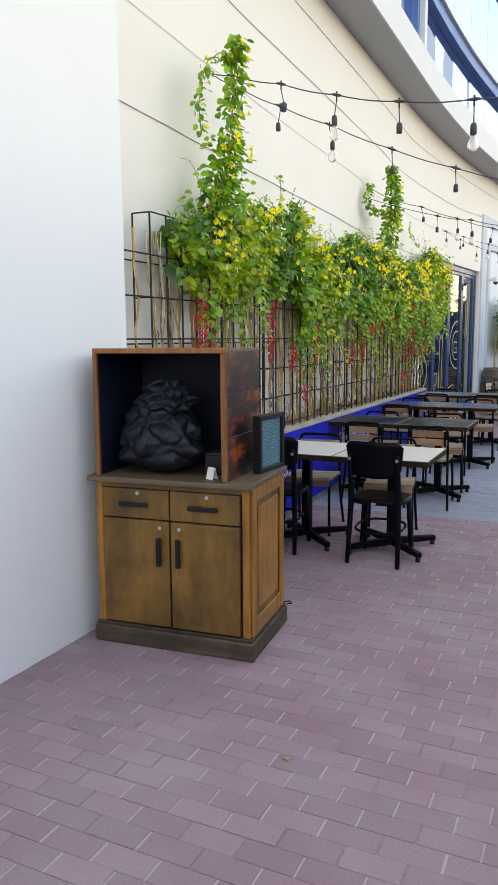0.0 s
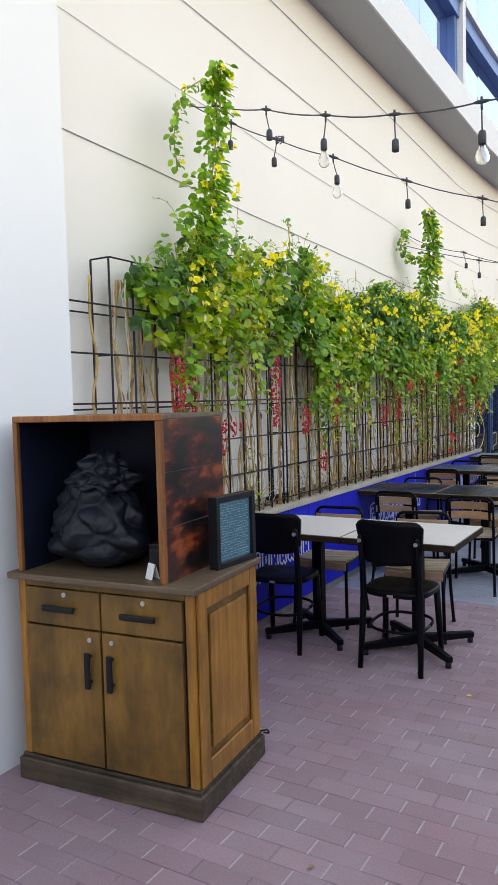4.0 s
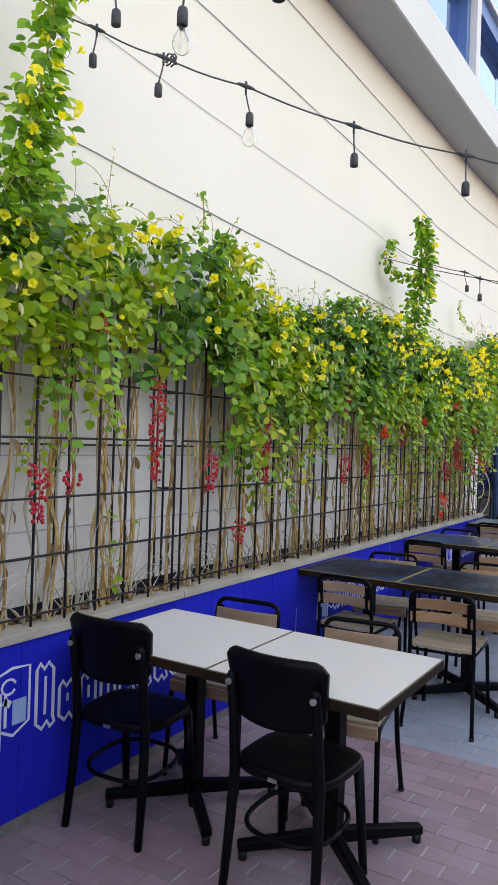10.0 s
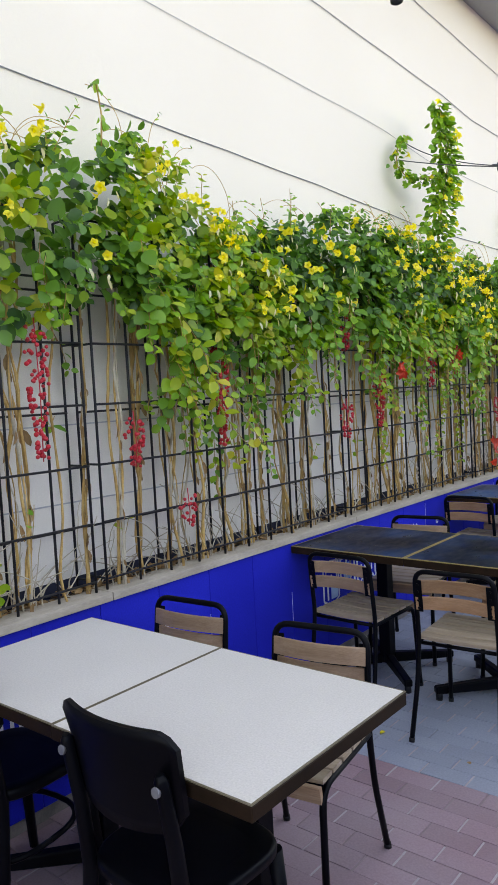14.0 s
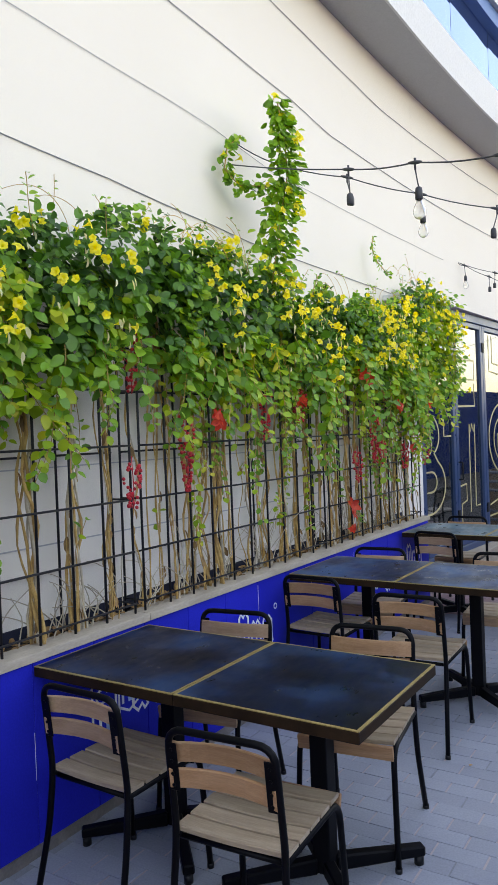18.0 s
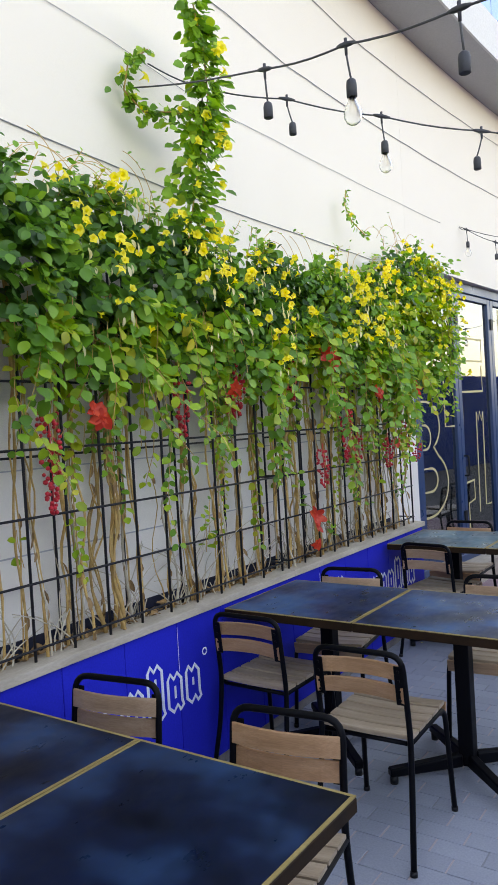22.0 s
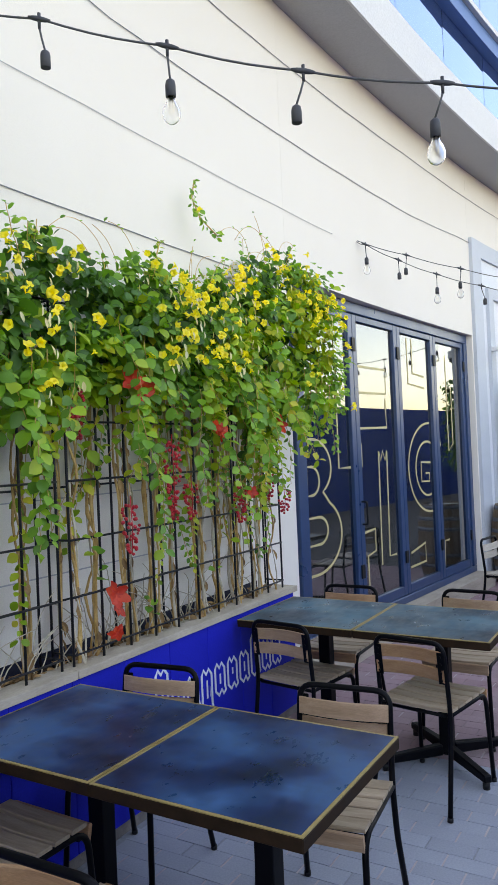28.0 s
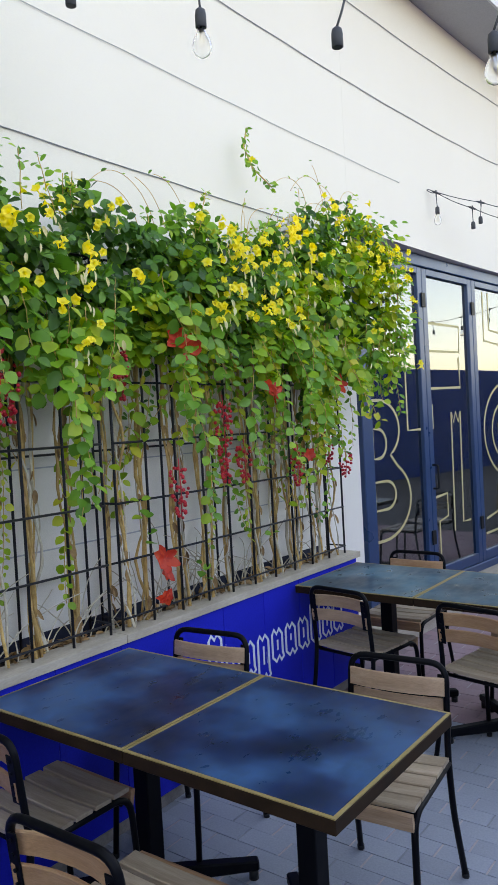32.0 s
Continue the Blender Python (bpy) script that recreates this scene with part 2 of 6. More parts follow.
M["top_navy"] = table_stone("navy_smeared_tabletop", (0.0012, 0.003, 0.012), (0.0025, 0.010, 0.036), (0.010, 0.040, 0.105), spec=0.12)
M["top_blue"] = table_stone("dark_blue_smeared_tabletop", (0.0015, 0.005, 0.026), (0.005, 0.027, 0.095), (0.020, 0.088, 0.215), 0.03)
M["top_teal"] = table_stone("teal_blue_smeared_tabletop", (0.004, 0.018, 0.034), (0.014, 0.060, 0.095), (0.040, 0.130, 0.180), 0.03)
M["cab_wood"] = wood("worn_honey_wood", (0.100, 0.046, 0.010), (0.200, 0.094, 0.018), (0.300, 0.146, 0.030), 0.5, (5, 5, 1), 1.3, stain=0.9)
M["cab_top"] = wood("grey_brown_worn_top", (0.085, 0.050, 0.027), (0.14, 0.088, 0.050), (0.20, 0.135, 0.082), 0.5, (1, 12, 12), 3.0)
M["cab_frame"] = wood("orange_brown_frame_wood", (0.25, 0.092, 0.014), (0.40, 0.160, 0.026), (0.52, 0.235, 0.045), 0.42, (14, 14, 1), 3.0, stain=0.6)
M["cab_plinth"] = wood("dusty_dark_plinth_wood", (0.030, 0.019, 0.012), (0.065, 0.043, 0.027), (0.125, 0.086, 0.056), 0.75, (1, 10, 10), 3.0, stain=0.8)


def charred():
    m = shader("red_stained_charred_panel", (0.1, 0.02, 0.01), 0.35)
    nt = m.node_tree
    v = coords(nt, True)
    a = noise_tex(nt, v, 7.0, 4.0, (1.0, 0.7, 1.6), 0.6)
    f = noise_tex(nt, v, 30.0, 3.0, (1, 1, 5))
    col = ramp(nt, a, [(0.42, (0.006, 0.004, 0.004)), (0.53, (0.07, 0.012, 0.006)), (0.66, (0.36, 0.068, 0.016))])
    col = blend(nt, col, ramp(nt, f, [(0.3, (0.8,) * 3), (0.7, (1.15,) * 3)]), 0.7, "MULTIPLY")
    nt.links.new(col, nt.nodes["Principled BSDF"].inputs["Base Color"])
    bump(nt, f, 0.15, 0.001)
    return m


M["charred"] = charred()
M["hutch_frame"] = wood("red_brown_stained_frame", (0.15, 0.045, 0.012), (0.29, 0.092, 0.022), (0.42, 0.160, 0.04), 0.38, (14, 14, 1), 3.0)
# navy taken almost to black for the shade inside hutch and gaps
M["hutch_inner"] = surface("navy_board_with_shade", (0.0025, 0.005, 0.016), (0.005, 0.010, 0.028), 0.5, 5.0, 90.0, 0.1, 0.001, spec=0.3)
M["bag"] = surface("black_plastic_bag", (0.006, 0.008, 0.013), (0.012, 0.015, 0.024), 0.42, 6.0, 60.0, 0.3, 0.004, spec=0.3)
M["metal"] = surface("brushed_steel", (0.55, 0.55, 0.55), (0.65, 0.65, 0.65), 0.35, 20.0, 200.0, 0.05, 0.0005, metal=1.0)
M["black_plastic"] = surface("black_plastic", (0.006, 0.0065, 0.008), (0.010, 0.011, 0.013), 0.4, 12.0, 200.0, 0.05, 0.0005, spec=0.3)
M["paper"] = surface("white_card", (0.72, 0.72, 0.70), (0.78, 0.78, 0.76), 0.7, 9.0, 120.0, 0.03, 0.0005)
M["chalk"] = surface("dark_teal_board", (0.03, 0.11, 0.14), (0.05, 0.16, 0.19), 0.5, 8.0, 140.0, 0.05, 0.0005)
M["chalk_text"] = surface("pale_teal_lettering", (0.10, 0.27, 0.33), (0.17, 0.38, 0.44), 0.6, 8.0, 140.0, 0.02, 0.0005)
M["wire"] = surface("grey_steel_wire", (0.22, 0.22, 0.23), (0.3, 0.3, 0.31), 0.5, 9.0, 120.0, 0.0, 0.001, metal=0.4)
M["cable"] = surface("grey_black_cable", (0.05, 0.055, 0.065), (0.08, 0.085, 0.095), 0.55, 9.0, 120.0, 0.0, 0.001)
M["socket"] = surface("dark_grey_lamp_socket", (0.03, 0.034, 0.045), (0.05, 0.055, 0.068), 0.5, 9.0, 120.0, 0.05, 0.001)
M["filament"] = shader("pale_brass_filament", (0.75, 0.6, 0.35), 0.35, 0.6)
M["stem"] = surface("dry_tan_vine_stem", (0.42, 0.235, 0.075), (0.66, 0.43, 0.17), 0.85, 22.0, 140.0, 0.5, 0.004, tint=0.2)
M["stem_pale"] = surface("bleached_vine_stem", (0.46, 0.39, 0.29), (0.60, 0.53, 0.42), 0.85, 22.0, 140.0, 0.5, 0.004, tint=0.2)
M["dry_leaf"] = surface("dry_brown_leaf", (0.26, 0.14, 0.06), (0.46, 0.28, 0.13), 0.85, 30.0, 140.0, 0.4, 0.003, tint=0.35, island=True)
M["doorframe"] = surface("dark_blue_aluminium", (0.010, 0.048, 0.135), (0.014, 0.058, 0.16), 0.26, 3.0, 120.0, 0.02, 0.0006, spec=0.7)
M["hoarding"] = surface("blue_hoarding", (0.001, 0.034, 0.27), (0.0015, 0.045, 0.33), 0.8, 0.4, 40.0, 0.1, 0.003, spec=0.05)
M["gold"] = surface("gold_vinyl_line", (0.50, 0.42, 0.20), (0.60, 0.51, 0.27), 0.5, 9.0, 120.0, 0.02, 0.0006)
# near-black paint stands for the unlit rooms behind glass
M["interior"] = surface("unlit_interior_black", (0.010, 0.012, 0.018), (0.018, 0.020, 0.028), 0.8, 2.0, 40.0, 0.05, 0.002)
M["barrel_wood"] = wood("old_oak_stave", (0.12, 0.072, 0.036), (0.18, 0.115, 0.062), (0.24, 0.165, 0.095), 0.6, (14, 14, 1), 3.0)
M["hoop"] = surface("blue_grey_steel_hoop", (0.12, 0.14, 0.17), (0.17, 0.19, 0.22), 0.5, 12.0, 120.0, 0.1, 0.001, metal=0.6)
M["camera_white"] = surface("white_plastic", (0.74, 0.75, 0.76), (0.78, 0.79, 0.80), 0.4, 9.0, 120.0, 0.02, 0.0005)
M["steel_blue"] = surface("blue_window_frame", (0.07, 0.17, 0.38), (0.09, 0.20, 0.44), 0.4, 2.0, 90.0, 0.03, 0.0006, metal=0.2)
M["facade"] = surface("sandy_facade", (0.62, 0.56, 0.46), (0.70, 0.64, 0.54), 0.85, 0.3, 20.0, 0.1, 0.003)


def glass(name, tint=(1, 1, 1), ior=1.45):
    m = shader(name, tint, 0.0)
    b = m.node_tree.nodes["Principled BSDF"]
    b.inputs["Transmission Weight"].default_value = 1.0
    b.inputs["IOR"].default_value = ior
    return m


M["door_glass"] = glass("coated_door_glass", (0.22, 0.26, 0.32), 2.5)
M["bulb_glass"] = glass("clear_bulb_glass", (1.0, 1.0, 0.99), 1.12)
M["bulb_glass"].node_tree.nodes["Principled BSDF"].inputs["Roughness"].default_value = 0.34


def facade_glass():
    m = shader("blue_coated_glazing", (0.20, 0.36, 0.66), 0.015, 0.9)
    nt = m.node_tree
    b = nt.nodes["Principled BSDF"]
    bump(nt, noise_tex(nt, coords(nt), 1.1, 2.0, (1.0, 1.0, 0.6)), 0.10, 0.04)
    return m


M["facade_glass"] = facade_glass()


def leaf_material(name, stops, hue_noise=1.2):
    m = shader(name, stops[1][1], 0.45)
    nt = m.node_tree
    r = nt.nodes.new("ShaderNodeNewGeometry").outputs["Random Per Island"]
    col = ramp(nt, r, stops)
    big = noise_tex(nt, coords(nt), hue_noise, 3.0)
    col = blend(nt, col, ramp(nt, big, [(0.35, (0.85, 0.9, 0.8)), (0.65, (1.2, 1.1, 0.95))]), 0.8, "MULTIPLY")
    b = nt.nodes["Principled BSDF"]
    nt.links.new(col, b.inputs["Base Color"])
    tr = nt.nodes.new("ShaderNodeBsdfTranslucent")
    nt.links.new(blend(nt, col, (1.6, 1.7, 0.6), 1.0, "MULTIPLY"), tr.inputs[0])
    mix = nt.nodes.new("ShaderNodeMixShader")
    mix.inputs[0].default_value = 0.32
    nt.links.new(b.outputs[0], mix.inputs[1])
    nt.links.new(tr.outputs[0], mix.inputs[2])
    nt.links.new(mix.outputs[0], nt.nodes["Material Output"].inputs[0])
    return m


GREENS = [(0.0, (0.058, 0.180, 0.024)), (0.45, (0.130, 0.330, 0.038)), (0.8, (0.235, 0.450, 0.050)), (1.0, (0.38, 0.50, 0.060))]
YELLOWISH = [(0.0, (0.15, 0.29, 0.015)), (0.4, (0.25, 0.39, 0.021)), (0.75, (0.36, 0.45, 0.033)), (1.0, (0.54, 0.47, 0.06))]
# also fills the canopy's inside, where the dark end stands for shade
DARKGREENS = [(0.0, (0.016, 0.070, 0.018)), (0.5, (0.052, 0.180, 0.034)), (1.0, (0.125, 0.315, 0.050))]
M["leaf"] = leaf_material("climber_leaf_green", GREENS)
M["leaf_yellow"] = leaf_material("climber_leaf_yellow_green", YELLOWISH)
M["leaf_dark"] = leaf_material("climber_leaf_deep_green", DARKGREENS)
M["petal_yellow"] = leaf_material("yellow_petal", [(0.0, (0.78, 0.58, 0.02)), (0.5, (0.86, 0.69, 0.04)), (1.0, (0.90, 0.78, 0.13))])
M["petal_cream"] = leaf_material("withered_cream_petal", [(0.0, (0.55, 0.47, 0.26)), (0.5, (0.66, 0.60, 0.42)), (1.0, (0.74, 0.70, 0.56))])
M["petal_red"] = leaf_material("red_petal", [(0.0, (0.60, 0.025, 0.010)), (0.5, (0.74, 0.045, 0.018)), (1.0, (0.82, 0.10, 0.03))])
M["berry"] = surface("red_berry", (0.56, 0.010, 0.024), (0.72, 0.028, 0.05), 0.3, 30.0, 100.0, 0.05, 0.001)


# ---------------------------------------------------------------- building helpers
def mesh_of(name, bm, mats):
    me = bpy.data.meshes.new(name)
    bm.to_mesh(me)
    bm.free()
    for m in mats if isinstance(mats, (list, tuple)) else [mats]:
        me.materials.append(M[m] if isinstance(m, str) else m)
    return me


def part(name, bm, material, parent, label=""):
    ob = new(name, mesh_of(name, bm, material))
    ob.parent = parent
    return tagged(ob, label) if label else ob


def piece(name, me, parent, m=None):
    ob = new(name, me)
    ob.parent = parent
    if m is not None:
        ob.matrix_basis = m
    return ob


def thing(name, label, category, at=None, group=""):
    ob = new(name)
    ob.empty_display_size = 0.1
    if at is not None:
        ob.matrix_basis = at
    return tagged(ob, label, category, group)


def setting(name, bm, material, label="", category=""):
    return tagged(new(name, mesh_of(name, bm, material)), label, category, "", "structure")


def box(bm, x0, x1, y0, y1, z0, z1, bevel=0.0, segs=1, mat=0, turn=None):
    r = bmesh.ops.create_cube(bm, size=1.0)
    vs = r["verts"]
    bmesh.ops.transform(bm, verts=vs, matrix=Matrix.LocRotScale(((x0 + x1) / 2, (y0 + y1) / 2, (z0 + z1) / 2), None, (x1 - x0, y1 - y0, z1 - z0)))
    fs = list({f for v in vs for f in v.link_faces})
    if bevel:
        es = list({e for v in vs for e in v.link_edges})
        out = bmesh.ops.bevel(bm, geom=es, offset=bevel, segments=segs, affect="EDGES", profile=0.6)
        fs = out["faces"] + [f for f in fs if f.is_valid]
        vs = list({v for f in fs for v in f.verts})
    if turn is not None:
        bmesh.ops.transform(bm, verts=vs, matrix=turn)
    for f in fs:
        f.material_index = mat
    return vs


def B():
    return bmesh.new()


def boxes(*specs):
    bm = B()
    for s in specs:
        box(bm, *s)
    return bm


def cyl(bm, p, q, r1, r2=None, n=10, caps=True):
    p, q = Vector(p), Vector(q)
    d = q - p
    m = Matrix.Translation((p + q) / 2) @ d.to_track_quat("Z", "Y").to_matrix().to_4x4()
    r = bmesh.ops.create_cone(bm, cap_ends=caps, segments=n, radius1=r1, radius2=r1 if r2 is None else r2, depth=d.length, matrix=m)
    for v in r["verts"]:
        for f in v.link_faces:
            f.smooth = len(f.verts) == 4
    return r["verts"]


def fillet(points, radius, steps=4):
    """Round the inner corners of a polyline."""
    pts = [Vector(p) for p in points]
    out = [pts[0]]
    for a, b, c in zip(pts, pts[1:], pts[2:]):
        u, w = (a - b), (c - b)
        k = min(radius, u.length * 0.45, w.length * 0.45)
        s, e = b + u.normalized() * k, b + w.normalized() * k
        for i in range(steps + 1):
            t = i / steps
            out.append(s * (1 - t) ** 2 + b * 2 * t * (1 - t) + e * t * t)
    out.append(pts[-1])
    return out


def sweep(bm, pts, r, n=8, flat=1.0, closed=False):
    """A tube along points, radius r (a number or one per point)."""
    pts = [Vector(p) for p in pts]
    rings, ref = [], None
    for i, p in enumerate(pts):
        a = pts[i - 1] if i else p
        b = pts[i + 1] if i + 1 < len(pts) else p
        d = (b - a).normalized()
        if ref is None:
            ref = d.orthogonal().normalized()
        ref = (ref - d * ref.dot(d)).normalized()
        side = d.cross(ref)
        rr = r[i] if isinstance(r, (list, tuple)) else r
        rings.append([bm.verts.new(p + ref * math.cos(2 * math.pi * k / n) * rr + side * math.sin(2 * math.pi * k / n) * rr * flat) for k in range(n)])
    for u, w in zip(rings, rings[1:]):
        for k in range(n):
            f = bm.faces.new((u[k], u[(k + 1) % n], w[(k + 1) % n], w[k]))
            f.smooth = True
    if n > 2:
        bm.faces.new(rings[0][::-1])
        bm.faces.new(rings[-1])


def lathe(bm, profile, n=16, at=(0, 0, 0)):
    """Turn a profile of (radius, height) round the z axis."""
    o = Vector(at)
    rings = []
    for r, z in profile:
        rings.append([bm.verts.new(o + Vector((r * math.cos(2 * math.pi * k / n), r * math.sin(2 * math.pi * k / n), z))) for k in range(n)])
    for u, w in zip(rings, rings[1:]):
        for k in range(n):
            f = bm.faces.new((u[k], u[(k + 1) % n], w[(k + 1) % n], w[k]))
            f.smooth = True
    bm.faces.new(rings[0][::-1])
    bm.faces.new(rings[-1])


def wall_x(y):
    """The plan line of the long facade: straight, then bending gently in."""
    return -2.22 + (0.0107 * (y - 11.0) ** 2 if y > 11.0 else 0.0)


def slab_x(y):
    return wall_x(y) + 0.44 + 0.012 * max(0.0, y - 11.0)


def curved_wall(ys, inner, outer, z0, z1):
    """A wall that follows the facade: inner and outer give x at y."""
    bm = B()
    prev = None
    for y in ys:
        ring = [bm.verts.new((inner(y), y, z0)), bm.verts.new((outer(y), y, z0)), bm.verts.new((outer(y), y, z1)), bm.verts.new((inner(y), y, z1))]
        if prev:
            for k in range(4):
                f = bm.faces.new((prev[k], prev[(k + 1) % 4], ring[(k + 1) % 4], ring[k]))
                f.smooth = False
        else:
            bm.faces.new(ring)
        prev = ring
    bm.faces.new(prev[::-1])
    bmesh.ops.recalc_face_normals(bm, faces=bm.faces)
    return bm


def span(a, b, step):
    n = max(1, round((b - a) / step))
    return [a + (b - a) * i / n for i in range(n + 1)]


# ---------------------------------------------------------------- the large structure
setting("ground", boxes((-400, 400, -400, 400, -0.35, -0.08)), "asphalt", "dark asphalt ground around the terrace", "ground")

DOOR0, DOOR1, DOOR_TOP = 12.42, 16.60, 2.985
SOFFIT = 4.98
back = lambda d: (lambda y: wall_x(y) - d)
setting("wall_west", curved_wall(span(3.72, DOOR0, 0.6), back(0.35), wall_x, -0.1, SOFFIT), "wall_cream", "tall cream rendered facade wall", "wall")
setting("wall_over_door", curved_wall(span(DOOR0 + 0.001, DOOR1 - 0.001, 0.4), back(0.35), wall_x, DOOR_TOP, SOFFIT), "wall_cream", "cream rendered wall above the folding doors", "wall")
setting("wall_west_far", curved_wall(span(DOOR1, 34, 0.6), back(0.35), wall_x, -0.1, SOFFIT), "wall_cream", "cream rendered wall beyond the doors", "wall")
bm = boxes((-2.6, -2.0, -14, 3.7, -0.1, 6.0))
setting("wall_near", bm, "wall_white", "white rendered wall beside the wooden cabinet", "wall")

setting("ceiling_soffit", curved_wall(span(-14, 34, 0.8), back(0.36), lambda y: slab_x(y) - 0.021, SOFFIT + 0.002, SOFFIT + 0.1), "soffit", "grey underside of the projecting upper floor", "soffit")
setting("fascia", curved_wall(span(-14, 34, 0.8), lambda y: slab_x(y) - 0.02, slab_x, SOFFIT - 0.004, 5.36), "fascia", "light grey curved edge of the upper floor", "fascia")
setting("window_ledge", curved_wall(span(-14, 34, 0.8), lambda y: slab_x(y) - 0.35, lambda y: slab_x(y) - 0.021, SOFFIT + 0.105, 5.355), "fascia", "light grey ledge under the upper glazing", "ledge")
# unseen mass, made tall enough to keep the sun off the terrace
setting("upper_wall_back", curved_wall(span(-14, 34, 1.2), back(3.0), back(0.4), -0.1, 14.0), "facade", "building mass behind the terrace wall", "wall")
setting("upper_wall_top", curved_wall(span(-14, 34, 0.8), back(0.39), lambda y: slab_x(y) + 0.02, 8.4, 14.0), "fascia", "light grey storey above the glazing", "wall")

# ---------------------------------------------------------------- upper glazing
MULLIONS = (-4.2, 3.1, 10.4, 17.7, 25.0)


def glazing_band():
    for a, b in zip(MULLIONS, MULLIONS[1:]):
        win = thing("window_band", "blue reflective glazing of the upper floor", "window")
        cuts = span(a + 0.10, b - 0.10, 1.2)
        for y0, y1 in zip(cuts, cuts[1:]):
            for z0, z1 in ((5.36, 6.18), (6.36, 8.38)):
                d = lambda y: slab_x(y) - 0.17
                pane = curved_wall([y0 + 0.006, y1 - 0.006], lambda y: d(y) - 0.02, d, z0, z1)
                part("pane", pane, "facade_glass", win)
        part("transom", curved_wall(span(a + 0.07, b - 0.07, 0.8), lambda y: slab_x(y) - 0.20, lambda y: slab_x(y) - 0.05, 6.18, 6.36), "steel_blue", win, "dark blue window rail")
        part("rail_cap", curved_wall(span(a + 0.07, b - 0.07, 0.8), lambda y: slab_x(y) - 0.12, lambda y: slab_x(y) + 0.0, 6.361, 6.42), "fascia", win, "light grey rail cap")
        part("top_rail", curved_wall(span(a + 0.07, b - 0.07, 0.8), lambda y: slab_x(y) - 0.24, lambda y: slab_x(y) - 0.03, 8.2, 8.39), "steel_blue", win)
        for y in (a + 0.13, b - 0.13):
            part("side_frame", curved_wall([y - 0.055, y + 0.055], lambda y: slab_x(y) - 0.24, lambda y: slab_x(y) - 0.08, 5.365, 8.19), "steel_blue", win)
    for y in MULLIONS:
        setting("mullion", curved_wall([y - 0.07, y + 0.07], lambda y: slab_x(y) - 0.26, lambda y: slab_x(y) - 0.01, 5.36, 8.4), "fascia", "light grey vertical window post", "mullion")


glazing_band()
setting("upper_room_floor_back", curved_wall(span(-14, 34, 1.2), back(0.395), back(0.38), 5.0, 8.4), "interior", "near-black wall standing for the unlit upper room", "wall")

# wall added out of view so its shadow reaches farther over the ground
setting("upper_wall", curved_wall(span(-14, 34, 1.2), back(0.7), back(0.38), 8.401, 15.5), "facade", "plain sandy wall added above to shade the ground", "wall")

# ---------------------------------------------------------------- folding doors in their recess
DP, DQ = Vector((-2.358, 12.70, 0)), Vector((-2.0, 16.60, 0))
DU = (DQ - DP).normalized()
DANG = math.degrees(math.atan2(-DU.x, DU.y))
DLEN = (DQ - DP).length
# local frame: y along the doors, x out of the wall
DOORM = Matrix.Translation(DP) @ Matrix.Rotation(radians(DANG), 4, "Z")

setting("door_step", curved_wall(span(DOOR0 - 0.02, DOOR1 + 0.02, 0.4), back(0.34), lambda y: wall_x(y) + 0.13, -0.1, 0.168), "ledge", "pale stone door sill", "sill")
door = thing("folding_door", "dark blue aluminium folding glass doors with gold outline lettering", "door", DOORM)
W = DLEN
part("top_rail", boxes((-0.06, 0.05, 0, W, 2.885, 2.98, 0.006)), "doorframe", door)
part("bottom_rail", boxes((-0.06, 0.05, 0, W, 0.169, 0.24, 0.006)), "doorframe", door)
part("side_post", boxes((-0.06, 0.05, 0, 0.09, 0.2401, 2.8849, 0.006)), "doorframe", door)
part("side_post", boxes((-0.06, 0.05, W - 0.09, W, 0.2401, 2.8849, 0.006)), "doorframe", door)
LEAF = (W - 0.18) / 4
for i in range(4):
    y0 = 0.09 + i * LEAF + 0.004
    y1 = y0 + LEAF - 0.008
    leaf = part("door_leaf", boxes((-0.035, 0.03, y0, y0 + 0.075, 0.243, 2.882, 0.005), (-0.035, 0.03, y1 - 0.075, y1, 0.243, 2.882, 0.005),
                                   (-0.0349, 0.0299, y0 + 0.0751, y1 - 0.0751, 0.243, 0.33, 0.004), (-0.0349, 0.0299, y0 + 0.0751, y1 - 0.0751, 2.825, 2.882, 0.004)), "doorframe", door)
    pane = part("pane", boxes((-0.010, 0.000, y0 + 0.07, y1 - 0.07, 0.325, 2.83)), "door_glass", leaf, "clear glass pane")
    pane.visible_shadow = False
    for hz in (0.55, 2.55):
        part("hinge", boxes((0.031, 0.045, y1 - 0.03, y1 + 0.03, hz, hz + 0.12, 0.003)), "black_plastic", leaf)
handle = B()
sweep(handle, fillet([(0.03, 0.09 + LEAF + 0.04, 1.02), (0.08, 0.09 + LEAF + 0.04, 1.02), (0.08, 0.09 + LEAF + 0.04, 1.22), (0.03, 0.09 + LEAF + 0.04, 1.22)], 0.02), 0.009)
part("handle", handle, "black_plastic", door, "black door handle")


